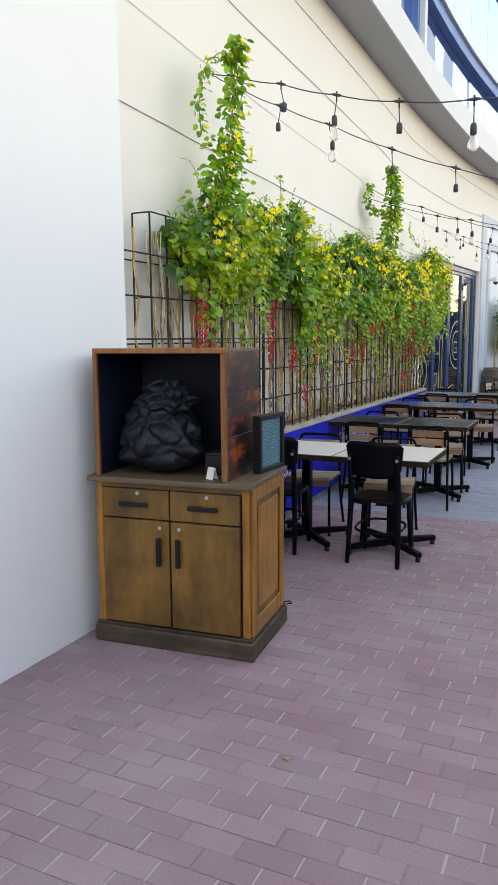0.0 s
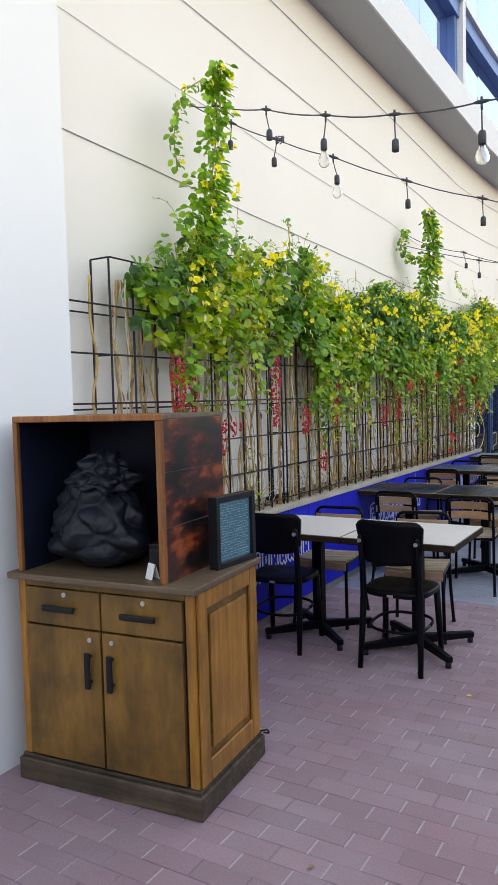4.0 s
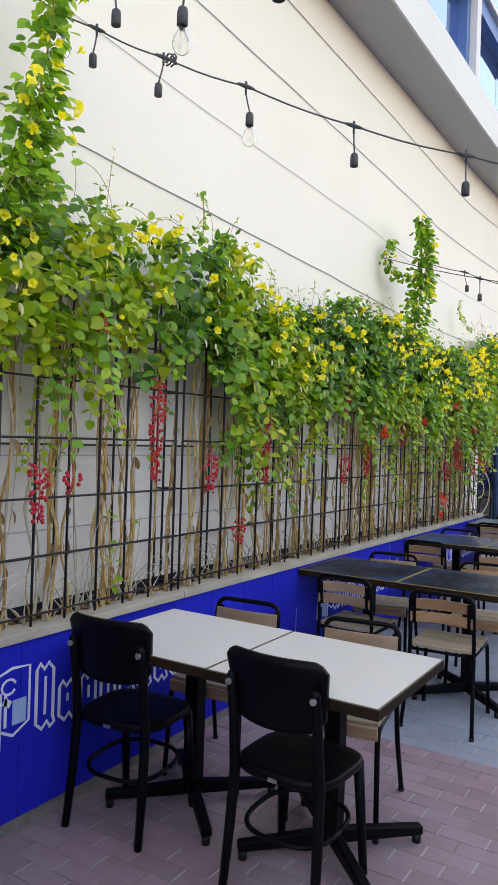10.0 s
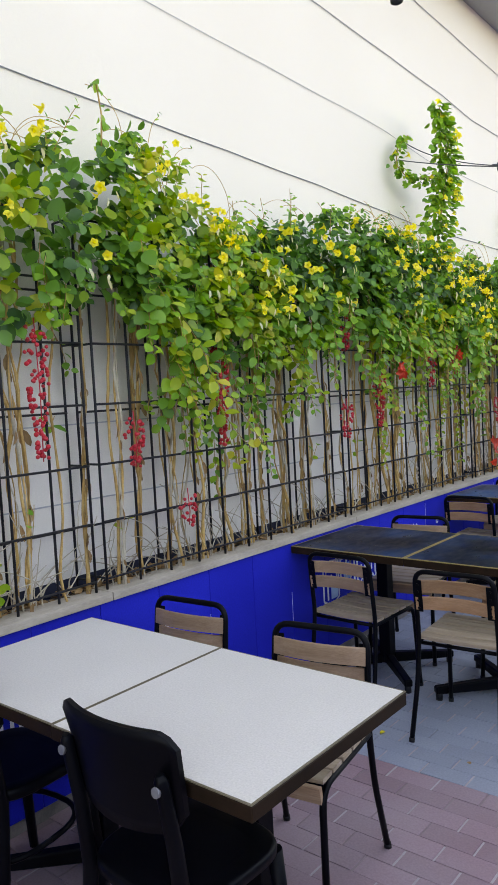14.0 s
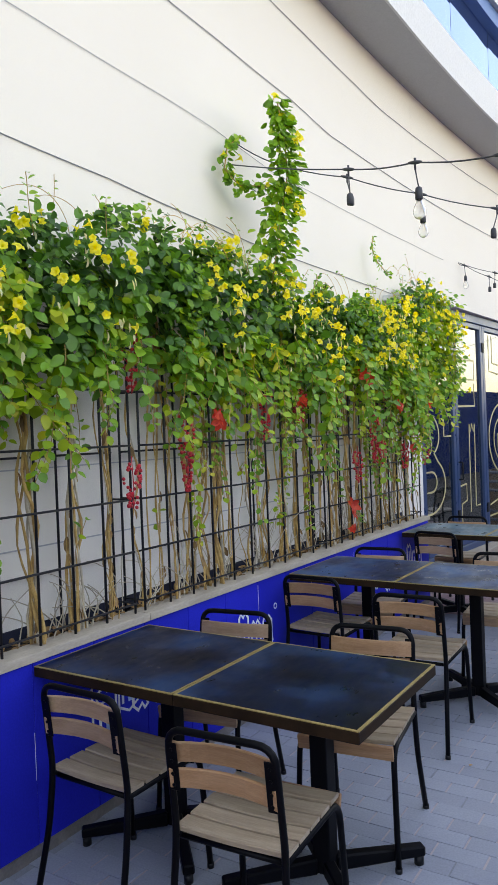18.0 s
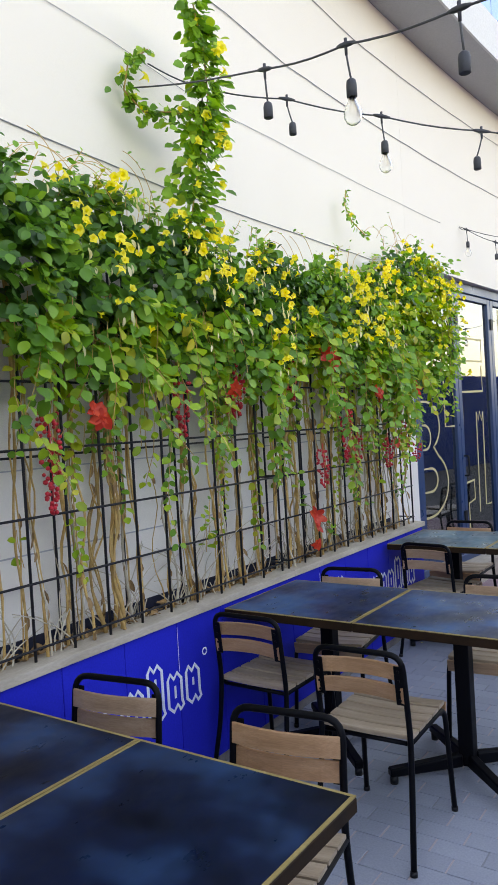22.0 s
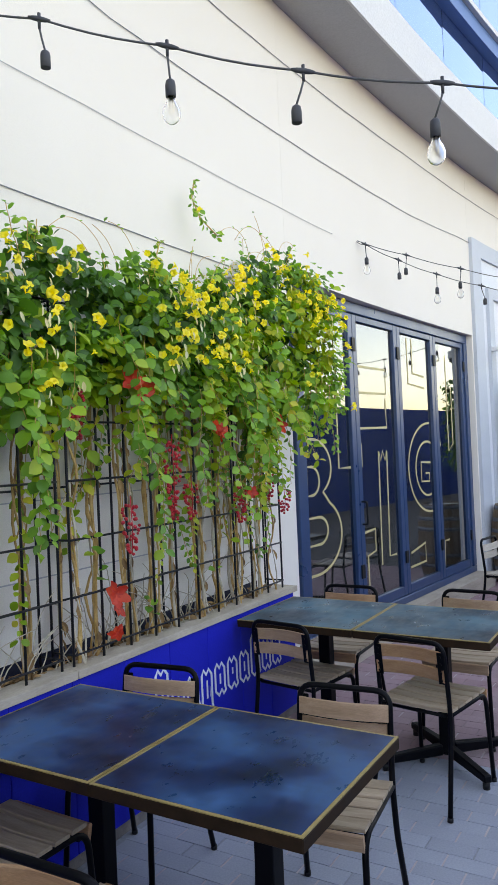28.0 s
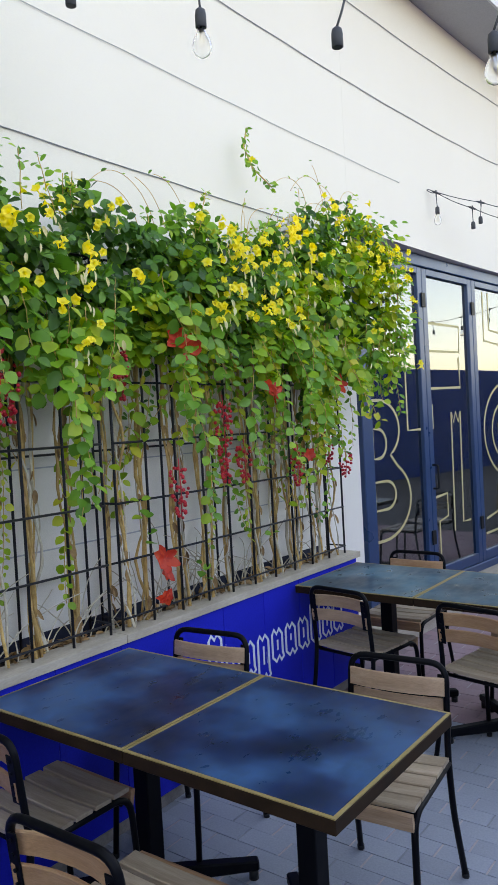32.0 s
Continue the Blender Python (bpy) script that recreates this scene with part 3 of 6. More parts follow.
def outline(bm, pts, w=0.022, x=0.004, closed=True):
    """A flat strip of width w along points (y, z) on the plane at x."""
    pts = [Vector((p[0], p[1])) for p in pts]
    n = len(pts)
    prev = None
    first = None
    rng = range(n + 1) if closed else range(n)
    for i in rng:
        p = pts[i % n]
        a = pts[(i - 1) % n] if closed or i else p
        b = pts[(i + 1) % n] if closed or i + 1 < n else p
        d = (b - a)
        d = d.normalized() if d.length > 1e-6 else Vector((1, 0))
        nrm = Vector((-d.y, d.x)) * w / 2
        cur = (bm.verts.new((x, *(p + nrm))), bm.verts.new((x, *(p - nrm))))
        if prev:
            bm.faces.new((prev[0], prev[1], cur[1], cur[0]))
        prev = cur
    r = bmesh.ops.extrude_face_region(bm, geom=list(bm.faces))
    bmesh.ops.translate(bm, verts=[g for g in r["geom"] if isinstance(g, bmesh.types.BMVert)], vec=(0.002, 0, 0))
    bmesh.ops.recalc_face_normals(bm, faces=bm.faces)
    return bm


def arc(cx, cz, rx, rz, a0, a1, n=14):
    return [(cx + rx * math.cos(radians(a0 + (a1 - a0) * i / n)), cz + rz * math.sin(radians(a0 + (a1 - a0) * i / n))) for i in range(n + 1)]


def door_lines():
    L = LEAF
    shapes = [
        ([(0.18, 1.78), (0.30, 1.78)] + arc(0.30, 1.55, 0.29, 0.23, 80, -60) + arc(0.30, 1.0, 0.43, 0.31, 55, -90) + [(0.18, 0.69)], False),
        (arc(0.27, 1.445, 0.12, 0.115, 90, -90) + [(0.20, 1.33), (0.20, 1.56)], True),
        (arc(0.36, 1.04, 0.14, 0.11, 90, -90) + [(0.20, 0.93), (0.20, 1.15)], True),
        ([(0.73, 2.36), (0.73, 1.53), (0.94, 1.53)], False),
        ([(0.62, 2.36), (0.62, 2.0)], False),
        ([(1.104, 1.53), (1.155, 1.53), (1.155, 1.73), (1.104, 1.73)], False),
        ([(1.104, 1.87), (1.70, 1.88), (1.69, 2.08), (1.69, 2.15)], False),
        ([(1.104, 2.19), (1.71, 2.20), (1.72, 2.43), (1.104, 2.43)], False),
        ([(1.48, 0.60), (1.50, 1.66), (1.54, 1.57), (1.585, 1.66), (1.63, 1.57), (1.675, 1.66), (1.65, 0.66), (1.80, 0.66)], False),
        ([(1.104, 0.93), (1.36, 0.95), (1.36, 0.75), (1.20, 0.72), (1.20, 0.42)], False),
        (arc(2.73, 1.46, 0.56, 0.47, 88, 272, 20), False),
        (arc(2.66, 1.45, 0.31, 0.285, 70, 285, 16), False),
        ([(2.74, 1.51), (2.49, 1.52), (2.49, 1.32), (2.70, 1.31), (2.70, 1.40), (2.60, 1.40)], False),
        ([(2.14, 0.62), (2.51, 0.68), (2.51, 0.49), (2.12, 0.48)], False),
        ([(2.25, 2.80), (2.25, 2.33), (2.66, 2.30)], False),
        ([(2.37, 2.80), (2.37, 2.44), (2.66, 2.42)], False),
        ([(2.975, 1.88), (3.05, 1.70), (2.975, 1.58)], False),
        ([(2.975, 1.50), (3.02, 1.50), (3.02, 1.0), (2.975, 1.08)], False),
        ([(3.04, 0.36), (3.06, 0.63), (3.20, 0.63)], False),
        ([(3.30, 2.70), (3.30, 1.62), (3.44, 1.70), (3.44, 2.35)], False),
    ]
    for pts, closed in shapes:
        part("gold_line", outline(B(), pts, 0.022, 0.0006, closed), "gold", door, "gold painted outline")


door_lines()
# room behind the doors; its dimness is painted in, nearly black
setting("room_floor", boxes((-6.0, -2.58, 11.0, 19.0, -0.08, 0.12)), "interior", "floor inside painted near black as unlit", "floor")
setting("room_wall", boxes((-6.2, -6.0, 11.0, 19.0, -0.08, 3.6), (-6.0, -2.58, 10.8, 11.0, -0.08, 3.6), (-6.0, -2.40, 19.0, 19.2, -0.08, 3.6)), "interior", "inner walls painted near black as unlit", "wall")
setting("room_ceiling", boxes((-6.2, -2.76, 10.8, 19.2, 3.6, 3.8)), "interior", "ceiling inside painted near black as unlit", "ceiling")

# ---------------------------------------------------------------- blue-grey portal beyond the doors
setting("portal_post", curved_wall([16.63, 16.92], back(0.05), lambda y: wall_x(y) + 0.04, -0.08, 4.17), "bluegrey", "pale blue-grey portal post", "post")
setting("portal_header", curved_wall(span(16.921, 26, 0.6), back(0.05), lambda y: wall_x(y) + 0.038, 3.97, 4.168), "bluegrey", "pale blue-grey portal header", "trim")
setting("portal_panel", curved_wall(span(16.921, 26, 0.6), back(0.05), lambda y: wall_x(y) + 0.006, -0.08, 3.969), "paleblue", "very pale blue wall inside the portal", "wall")
setting("portal_inner_post", curved_wall([17.10, 17.26], lambda y: wall_x(y) + 0.007, lambda y: wall_x(y) + 0.05, -0.08, 3.64), "bluegrey", "pale blue-grey inner frame post", "trim")
setting("portal_inner_header", curved_wall(span(17.261, 26, 0.6), lambda y: wall_x(y) + 0.007, lambda y: wall_x(y) + 0.05, 3.50, 3.64), "bluegrey", "pale blue-grey inner frame rail", "trim")

# ---------------------------------------------------------------- planter
P0, P1 = 3.9, 11.94
setting("planter_core", boxes((-2.218, -2.03, P0, P1, -0.08, 0.70)), "plinth", "concrete core of the long planter", "planter")
setting("planter_plinth", boxes((-2.029, -2.012, P0, P1, -0.08, 0.055)), "plinth", "dirty concrete foot of the planter", "plinth")
planter_face = tagged(new("planter_front"), "glossy cobalt blue tiled planter front", "planter front", "", "structure")
tile_edges = span(P0, P1, 0.335)
for y0, y1 in zip(tile_edges, tile_edges[1:]):
    part("tile", boxes((-2.029, -2.0, y0 + 0.0012, y1 - 0.0012, 0.056, 0.775, 0.002)), "blue_tile", planter_face)
part("tile", boxes((-2.218, -2.031, P1 + 0.001, P1 + 0.02, 0.056, 0.775, 0.002)), "blue_tile", planter_face)
drips = random.Random(21)
for y in tile_edges[1:-1]:
    if drips.random() < 0.6:
        z1 = drips.uniform(0.45, 0.76)
        z0 = z1 - drips.uniform(0.04, 0.22)
        e = y + drips.uniform(-0.006, 0.006)
        part("drip_line", boxes((-2.0, -1.9992, e - 0.0011, e + 0.0011, z0, z1)), "white_print", planter_face, "thin pale drip line")
coping = tagged(new("planter_coping"), "beige stone coping on the planter", "coping", "", "structure")
stones = [P0 - 0.01, 4.0, 5.97, 7.945, 9.955, P1 + 0.035]
for y0, y1 in zip(stones, stones[1:]):
    part("stone", boxes((-2.115, -1.985, y0 + 0.002, y1 - 0.002, 0.776, 0.812, 0.004, 2)), "ledge", coping)
part("stone", boxes((-2.218, -2.1155, P1 - 0.10, P1 + 0.034, 0.776, 0.8115, 0.004, 2)), "ledge", coping)
setting("planter_soil", boxes((-2.218, -2.116, P0, P1 - 0.1, 0.70, 0.79)), "soil", "dark soil inside the planter", "soil")
setting("planter_liner", boxes((-2.2195, -2.212, P0, P1 - 0.1, 0.70, 0.855)), "liner", "dark blue liner strip along the wall foot", "liner")
for gz in (1.18, 1.52):
    setting("wall_groove", boxes((-2.2195, -2.216, 4.0, 12.3, gz, gz + 0.006)), "soffit", "thin grey joint line in the wall", "groove")


# printed shapes on the planter front: plain rounded strokes, no letters
def stroke(bm, pts, w):
    return outline(bm, pts, w, -1.9995, False)


def print_badge(y, z):
    badge = thing("printed_badge", "white outlined shield print on the blue planter", "badge", Matrix.Translation((0, y, z)))
    for dy, dz in ((0.0, 0.0), (0.145, 0.085)):
        sh = [(0 + dy, 0.03 + dz), (0 + dy, 0.24 + dz), (0.075 + dy, 0.262 + dz), (0.165 + dy, 0.255 + dz), (0.165 + dy, 0.03 + dz), (0.085 + dy, -0.012 + dz), (0 + dy, 0.03 + dz)]
        part("outline", stroke(B(), sh, 0.012), "white_print", badge)
        part("bar", stroke(B(), [(0.045 + dy, 0.03 + dz), (0.045 + dy, 0.16 + dz)], 0.014), "white_print", badge)
        part("patch", stroke(B(), [(0.115 + dy, 0.03 + dz), (0.115 + dy, 0.13 + dz)], 0.07), "pale_print", badge)
        part("ring", stroke(B(), arc(0.06 + dy, 0.19 + dz, 0.035, 0.03, 20, 330, 10), 0.010), "white_print", badge)
        part("blob", stroke(B(), [(0.045 + dy, 0.115 + dz), (0.06 + dy, 0.14 + dz)], 0.04), "white_print", badge)


def print_band(y, z, n=10, length=1.28):
    band = thing("printed_band", "row of white rounded outline shapes printed on the blue planter", "print", Matrix.Translation((0, y, z)))
    step = length / n
    for i in range(n):
        c = i * step + step * 0.5
        h = 0.27 if i == 0 else 0.235 if i == n - 3 else 0.165
        lo = -0.06 if i == 3 else 0.0
        w = step * 0.36
        blob = [(-w, lo + 0.02), (-w, h - 0.025), (-0.6 * w, h), (-0.1 * w, h - 0.028), (0.4 * w, h - 0.004), (w, h - 0.035), (w, lo + 0.03), (1.2 * w, lo + 0.006), (0.7 * w, lo - 0.010), (0.3 * w, lo + 0.018), (-0.3 * w, lo - 0.008)]
        part("shape_outline", outline(B(), [(c + y, z) for y, z in blob], 0.016, -1.9995, True), "white_print", band)
        part("shape_stroke", stroke(B(), [(c + 0.05 * w, lo + 0.05 + 0.02 * (i % 2)), (c + 0.05 * w, h - 0.06)], 0.013), "white_print", band)
    dot = arc(length + 0.035, 0.20, 0.016, 0.016, 0, 350, 10)
    part("ring", stroke(B(), dot, 0.006), "white_print", band)


for y in (4.64, 7.56):
    print_badge(y, 0.33)
for y in (4.97, 7.80, 10.46):
    print_band(y, 0.39)


# ---------------------------------------------------------------- trellis cages
def trellis(y0, y1):
    t = thing("trellis", "black welded rod trellis cage standing in the planter", "trellis", group="trellis cages")
    zs = [0.86, 1.105, 1.35, 1.605, 1.86, 2.115, 2.37]
    for x, nm in ((-2.045, "front"), (-2.17, "rear")):
        n = round((y1 - y0) / 0.195)
        for i in range(0, n + 1, 1 if nm == "front" else 2):
            y = y0 + (y1 - y0) * i / n + (0.04 if nm == "rear" and 0 < i < n else 0)
            bm = B()
            cyl(bm, (x, y, 0.776 if nm == "rear" else 0.812), (x, y, 2.37), 0.0062, n=6)
            part("upright_rod", bm, "trellis", t)
        for z in zs if nm == "front" else zs[1::2]:
            bm = B()
            dz = 0.0 if nm == "front" else -0.03
            cyl(bm, (x + 0.008, 3.72 if y0 < 5 and z < 2.3 else y0, z + dz), (x + 0.008, y1, z + dz), 0.005, n=6)
            part("cross_rod", bm, "trellis", t)
    for y in (y0, y1):
        for z in zs[::2]:
            bm = B()
            cyl(bm, (-2.045, y, z), (-2.17, y, z), 0.005, n=6)
            part("tie_rod", bm, "trellis", t)
    return t


CAGES = ((4.045, 5.93), (5.99, 7.91), (7.98, 9.92), (9.99, 11.88))
for a, b in CAGES:
    trellis(a, b)


# ---------------------------------------------------------------- tables
def pedestal(tbl):
    part("column", boxes((-0.034, 0.034, 0.041, 0.109, 0.036, 0.70, 0.005, 2)), "base", tbl)
    for k in range(4):
        bm = B()
        vs = box(bm, 0.036, 0.385, -0.022, 0.022, 0.034, 0.092, 0.006)
        for v in vs:
            if v.co.x > 0.2 and v.co.z > 0.06:
                v.co.z -= 0.02
        bmesh.ops.transform(bm, verts=vs, matrix=Matrix.Translation((0, 0.075, 0)) @ Matrix.Rotation(radians(45 + 90 * k), 4, "Z"))
        part("base_arm", bm, "base", tbl)
    for k in range(4):
        a = radians(45 + 90 * k)
        bm = B()
        cyl(bm, (0.365 * math.cos(a), 0.075 + 0.365 * math.sin(a), 0.0), (0.365 * math.cos(a), 0.075 + 0.365 * math.sin(a), 0.034), 0.018, n=10)
        part("foot", bm, "black_plastic", tbl)
    part("mounting_plate", boxes((-0.2, 0.2, 0.05, 0.10, 0.70, 0.7185), (-0.025, 0.025, -0.125, 0.275, 0.70, 0.718)), "base", tbl)


def cafe_table(kind, label):
    t = thing("cafe_table", label, "table")
    h = 0.345
    pedestal(t)
    edge, line, top = ("dark_edge", "olive_edge", "top_white") if kind == "white" else ("dark_edge", "brass", "top_" + kind)
    part("tabletop_edge", boxes((-h, h, -h, h, 0.719, 0.757, 0.003)), edge, t, "dark brown table edge")
    w = 0.006 if kind == "white" else 0.0115
    bm = boxes((-h + 0.001, h - 0.001, -h + 0.001, -h + w, 0.757, 0.760), (-h + 0.001, h - 0.001, h - w, h - 0.001, 0.757, 0.760),
               (-h + 0.001, -h + w, -h + w + 0.0005, h - w - 0.0005, 0.757, 0.760), (h - w, h - 0.001, -h + w + 0.0005, h - w - 0.0005, 0.757, 0.760))
    part("edge_strip", bm, line, t, "thin olive edging strip" if kind == "white" else "brass edging strip")
    part("tabletop", boxes((-h + w + 0.0005, h - w - 0.0005, -h + w + 0.0005, h - w - 0.0005, 0.756, 0.7605)), top, t)
    return t


SOURCES = {
    "white": cafe_table("white", "square cafe table with off-white top on a black cross base"),
    "navy": cafe_table("navy", "square cafe table with dark navy top and brass edge"),
    "blue": cafe_table("blue", "square cafe table with smeared dark blue top and brass edge"),
    "teal": cafe_table("teal", "square cafe table with faded teal-blue top and brass edge"),
}
for k, src in SOURCES.items():
    tagged(src, group="white cafe tables" if k == "white" else "blue cafe tables")
TABLES = [(-0.888, 5.462, "white"), (-1.580, 5.462, "white"), (-0.957, 7.593, "navy"), (-1.649, 7.593, "navy"), (-0.942, 9.608, "blue"), (-1.634, 9.608, "blue"), (-0.93, 11.53, "teal"), (-1.622, 11.53, "teal"), (-0.75, 14.55, "teal")]
used = set()
for x, y, k in TABLES:
    m = Matrix.Translation((x, y, 0)) @ Matrix.Rotation(radians(random.uniform(-0.3, 0.3)), 4, "Z")
    if k in used:
        copy_thing(SOURCES[k], m)
    else:
        SOURCES[k].matrix_basis = m
        used.add(k)


# ---------------------------------------------------------------- chairs
def slat(bm, w, d, th, at, bow=0.0, tilt=0.0, n=6):
    """A slat of width w along x with a slight bow, tilted about x."""
    m = Matrix.Translation(at) @ Matrix.Rotation(radians(tilt), 4, "X")
    prof = [(-d / 2, -th / 2), (d / 2 - 0.003, -th / 2), (d / 2, -th / 2 + 0.003), (d / 2, th / 2 - 0.003), (d / 2 - 0.003, th / 2), (-d / 2 + 0.003, th / 2), (-d / 2, th / 2 - 0.003)]
    rings = []
    for i in range(n + 1):
        u = -1 + 2 * i / n
        off = bow * (1 - u * u)
        rings.append([bm.verts.new(m @ Vector((u * w / 2, py, pz + off))) for py, pz in prof])
    k = len(prof)
    for a, b in zip(rings, rings[1:]):
        for j in range(k):
            bm.faces.new((a[j], a[(j + 1) % k], b[(j + 1) % k], b[j]))
    bm.faces.new(rings[0][::-1])
    bm.faces.new(rings[-1])
    bmesh.ops.recalc_face_normals(bm, faces=bm.faces)


def slat_chair(slat_mat, seat_mat, label):
    """Tubular chair; it faces +y, its origin is on the floor under the middle of the seat."""
    c = thing("slat_chair", label, "chair")
    r = 0.0115
    wb, wf = 0.178, 0.185
    bm = B()
    pts = [(-wb - 0.022, -0.285, 0.0), (-wb - 0.008, -0.222, 0.26), (-wb - 0.004, -0.198, 0.46), (-wb, -0.235, 0.779), (wb, -0.235, 0.779), (wb + 0.004, -0.198, 0.46), (wb + 0.008, -0.222, 0.26), (wb + 0.022, -0.285, 0.0)]
    sweep(bm, fillet(pts, 0.06, 5), r, 10)
    part("back_frame", bm, "tube", c, "black steel tube back frame")
    for s in (-1, 1):
        bm = B()
        sweep(bm, fillet([(s * (wb + 0.004), -0.205, 0.445), (s * wf, 0.185, 0.445), (s * (wf + 0.012), 0.215, 0.0)], 0.07, 5), r, 10)
        part("front_leg", bm, "tube", c)
        bm = B()
        cyl(bm, (s * (wb + 0.022), -0.285, 0), (s * (wb + 0.0215), -0.282, 0.018), 0.0135, n=10)
        part("rubber_foot", bm, "black_plastic", c)
        bm = B()
        cyl(bm, (s * (wf + 0.012), 0.215, 0), (s * (wf + 0.012), 0.2148, 0.018), 0.0135, n=10)
        part("rubber_foot", bm, "black_plastic", c)
        bm = B()
        box(bm, s * 0.163 - 0.018, s * 0.163 + 0.018, -0.011, -0.006, -0.075, 0.075, 0.002)
        for z in (-0.055, -0.02, 0.02, 0.055):
            cyl(bm, (s * 0.163, -0.012, z), (s * 0.163, -0.016, z), 0.0055, n=8)
        bmesh.ops.transform(bm, verts=bm.verts, matrix=Matrix.Translation((0, -0.222, 0.666)) @ Matrix.Rotation(radians(6.5), 4, "X"))
        part("bracket", bm, "tube", c, "black bolted bracket")
    for w, y, z in ((wf, 0.15, 0.428), (wb, -0.18, 0.432)):
        bm = B()
        cyl(bm, (-w, y, z), (w, y, z), 0.009, n=8)
        part("seat_rail", bm, "tube", c)
    for z in (0.703, 0.629):
        bm = B()
        slat(bm, 0.352, 0.062, 0.012, (0, 0, 0), -0.030)
        bmesh.ops.transform(bm, verts=bm.verts, matrix=Matrix.Translation((0, -0.222 + (0.666 - z) * -0.11, z)) @ Matrix.Rotation(radians(90 + 6.5), 4, "X"))
        part("back_slat", bm, slat_mat, c)
    for i in range(5):
        bm = B()
        y = -0.158 + i * 0.077
        slat(bm, 0.375, 0.066, 0.016, (0, 0, 0), -0.006)
        bmesh.ops.transform(bm, verts=bm.verts, matrix=Matrix.Translation((0, y, 0.461 + (0.004 if i == 4 else 0))))
        part("seat_slat", bm, seat_mat, c)
    bm = B()
    slat(bm, 0.375, 0.055, 0.016, (0, 0, 0), 0.0)
    bmesh.ops.transform(bm, verts=bm.verts, matrix=Matrix.Translation((0, 0.196, 0.432)) @ Matrix.Rotation(radians(78), 4, "X"))
    part("front_slat", bm, slat_mat, c)
    return c


teak = slat_chair("slat", "slat_seat", "black tube chair with orange-brown wooden slats")
grey = slat_chair("slat_grey", "slat_seat", "black tube chair with weathered grey-brown slats")
pale = slat_chair("slat_pale", "slat_pale", "black tube chair with bleached pale slats")
for c in (teak, grey, pale):
    tagged(c, group="slatted chairs at the tables")
# middle of the back, turn in degrees, source
CHAIRS = [
    (-1.68, 6.12, 185, grey), (-1.03, 6.10, 189, grey),
    (-1.58, 7.08, -1, grey), (-0.93, 6.99, 4, teak), (-1.70, 8.24, 189, grey), (-1.00, 8.25, 188, teak),
    (-1.75, 9.11, -1, teak), (-1.07, 8.87, 2, teak), (-1.77, 10.23, 187, grey), (-0.93, 10.28, 186, grey),
    (-1.66, 11.11, -8, grey), (-0.93, 11.04, -10, teak), (-1.71, 12.21, 181, teak), (-0.93, 12.27, 179, grey),
    (-1.42, 14.9, -100, pale), (-1.32, 15.35, -70, pale),
]
placed = set()
for x, y, a, src in CHAIRS:
    m = Matrix.Translation((x, y, 0)) @ Matrix.Rotation(radians(a), 4, "Z") @ Matrix.Translation((0, 0.235, 0))
    if id(src) in placed:
        copy_thing(src, m)
    else:
        src.matrix_basis = m
        placed.add(id(src))


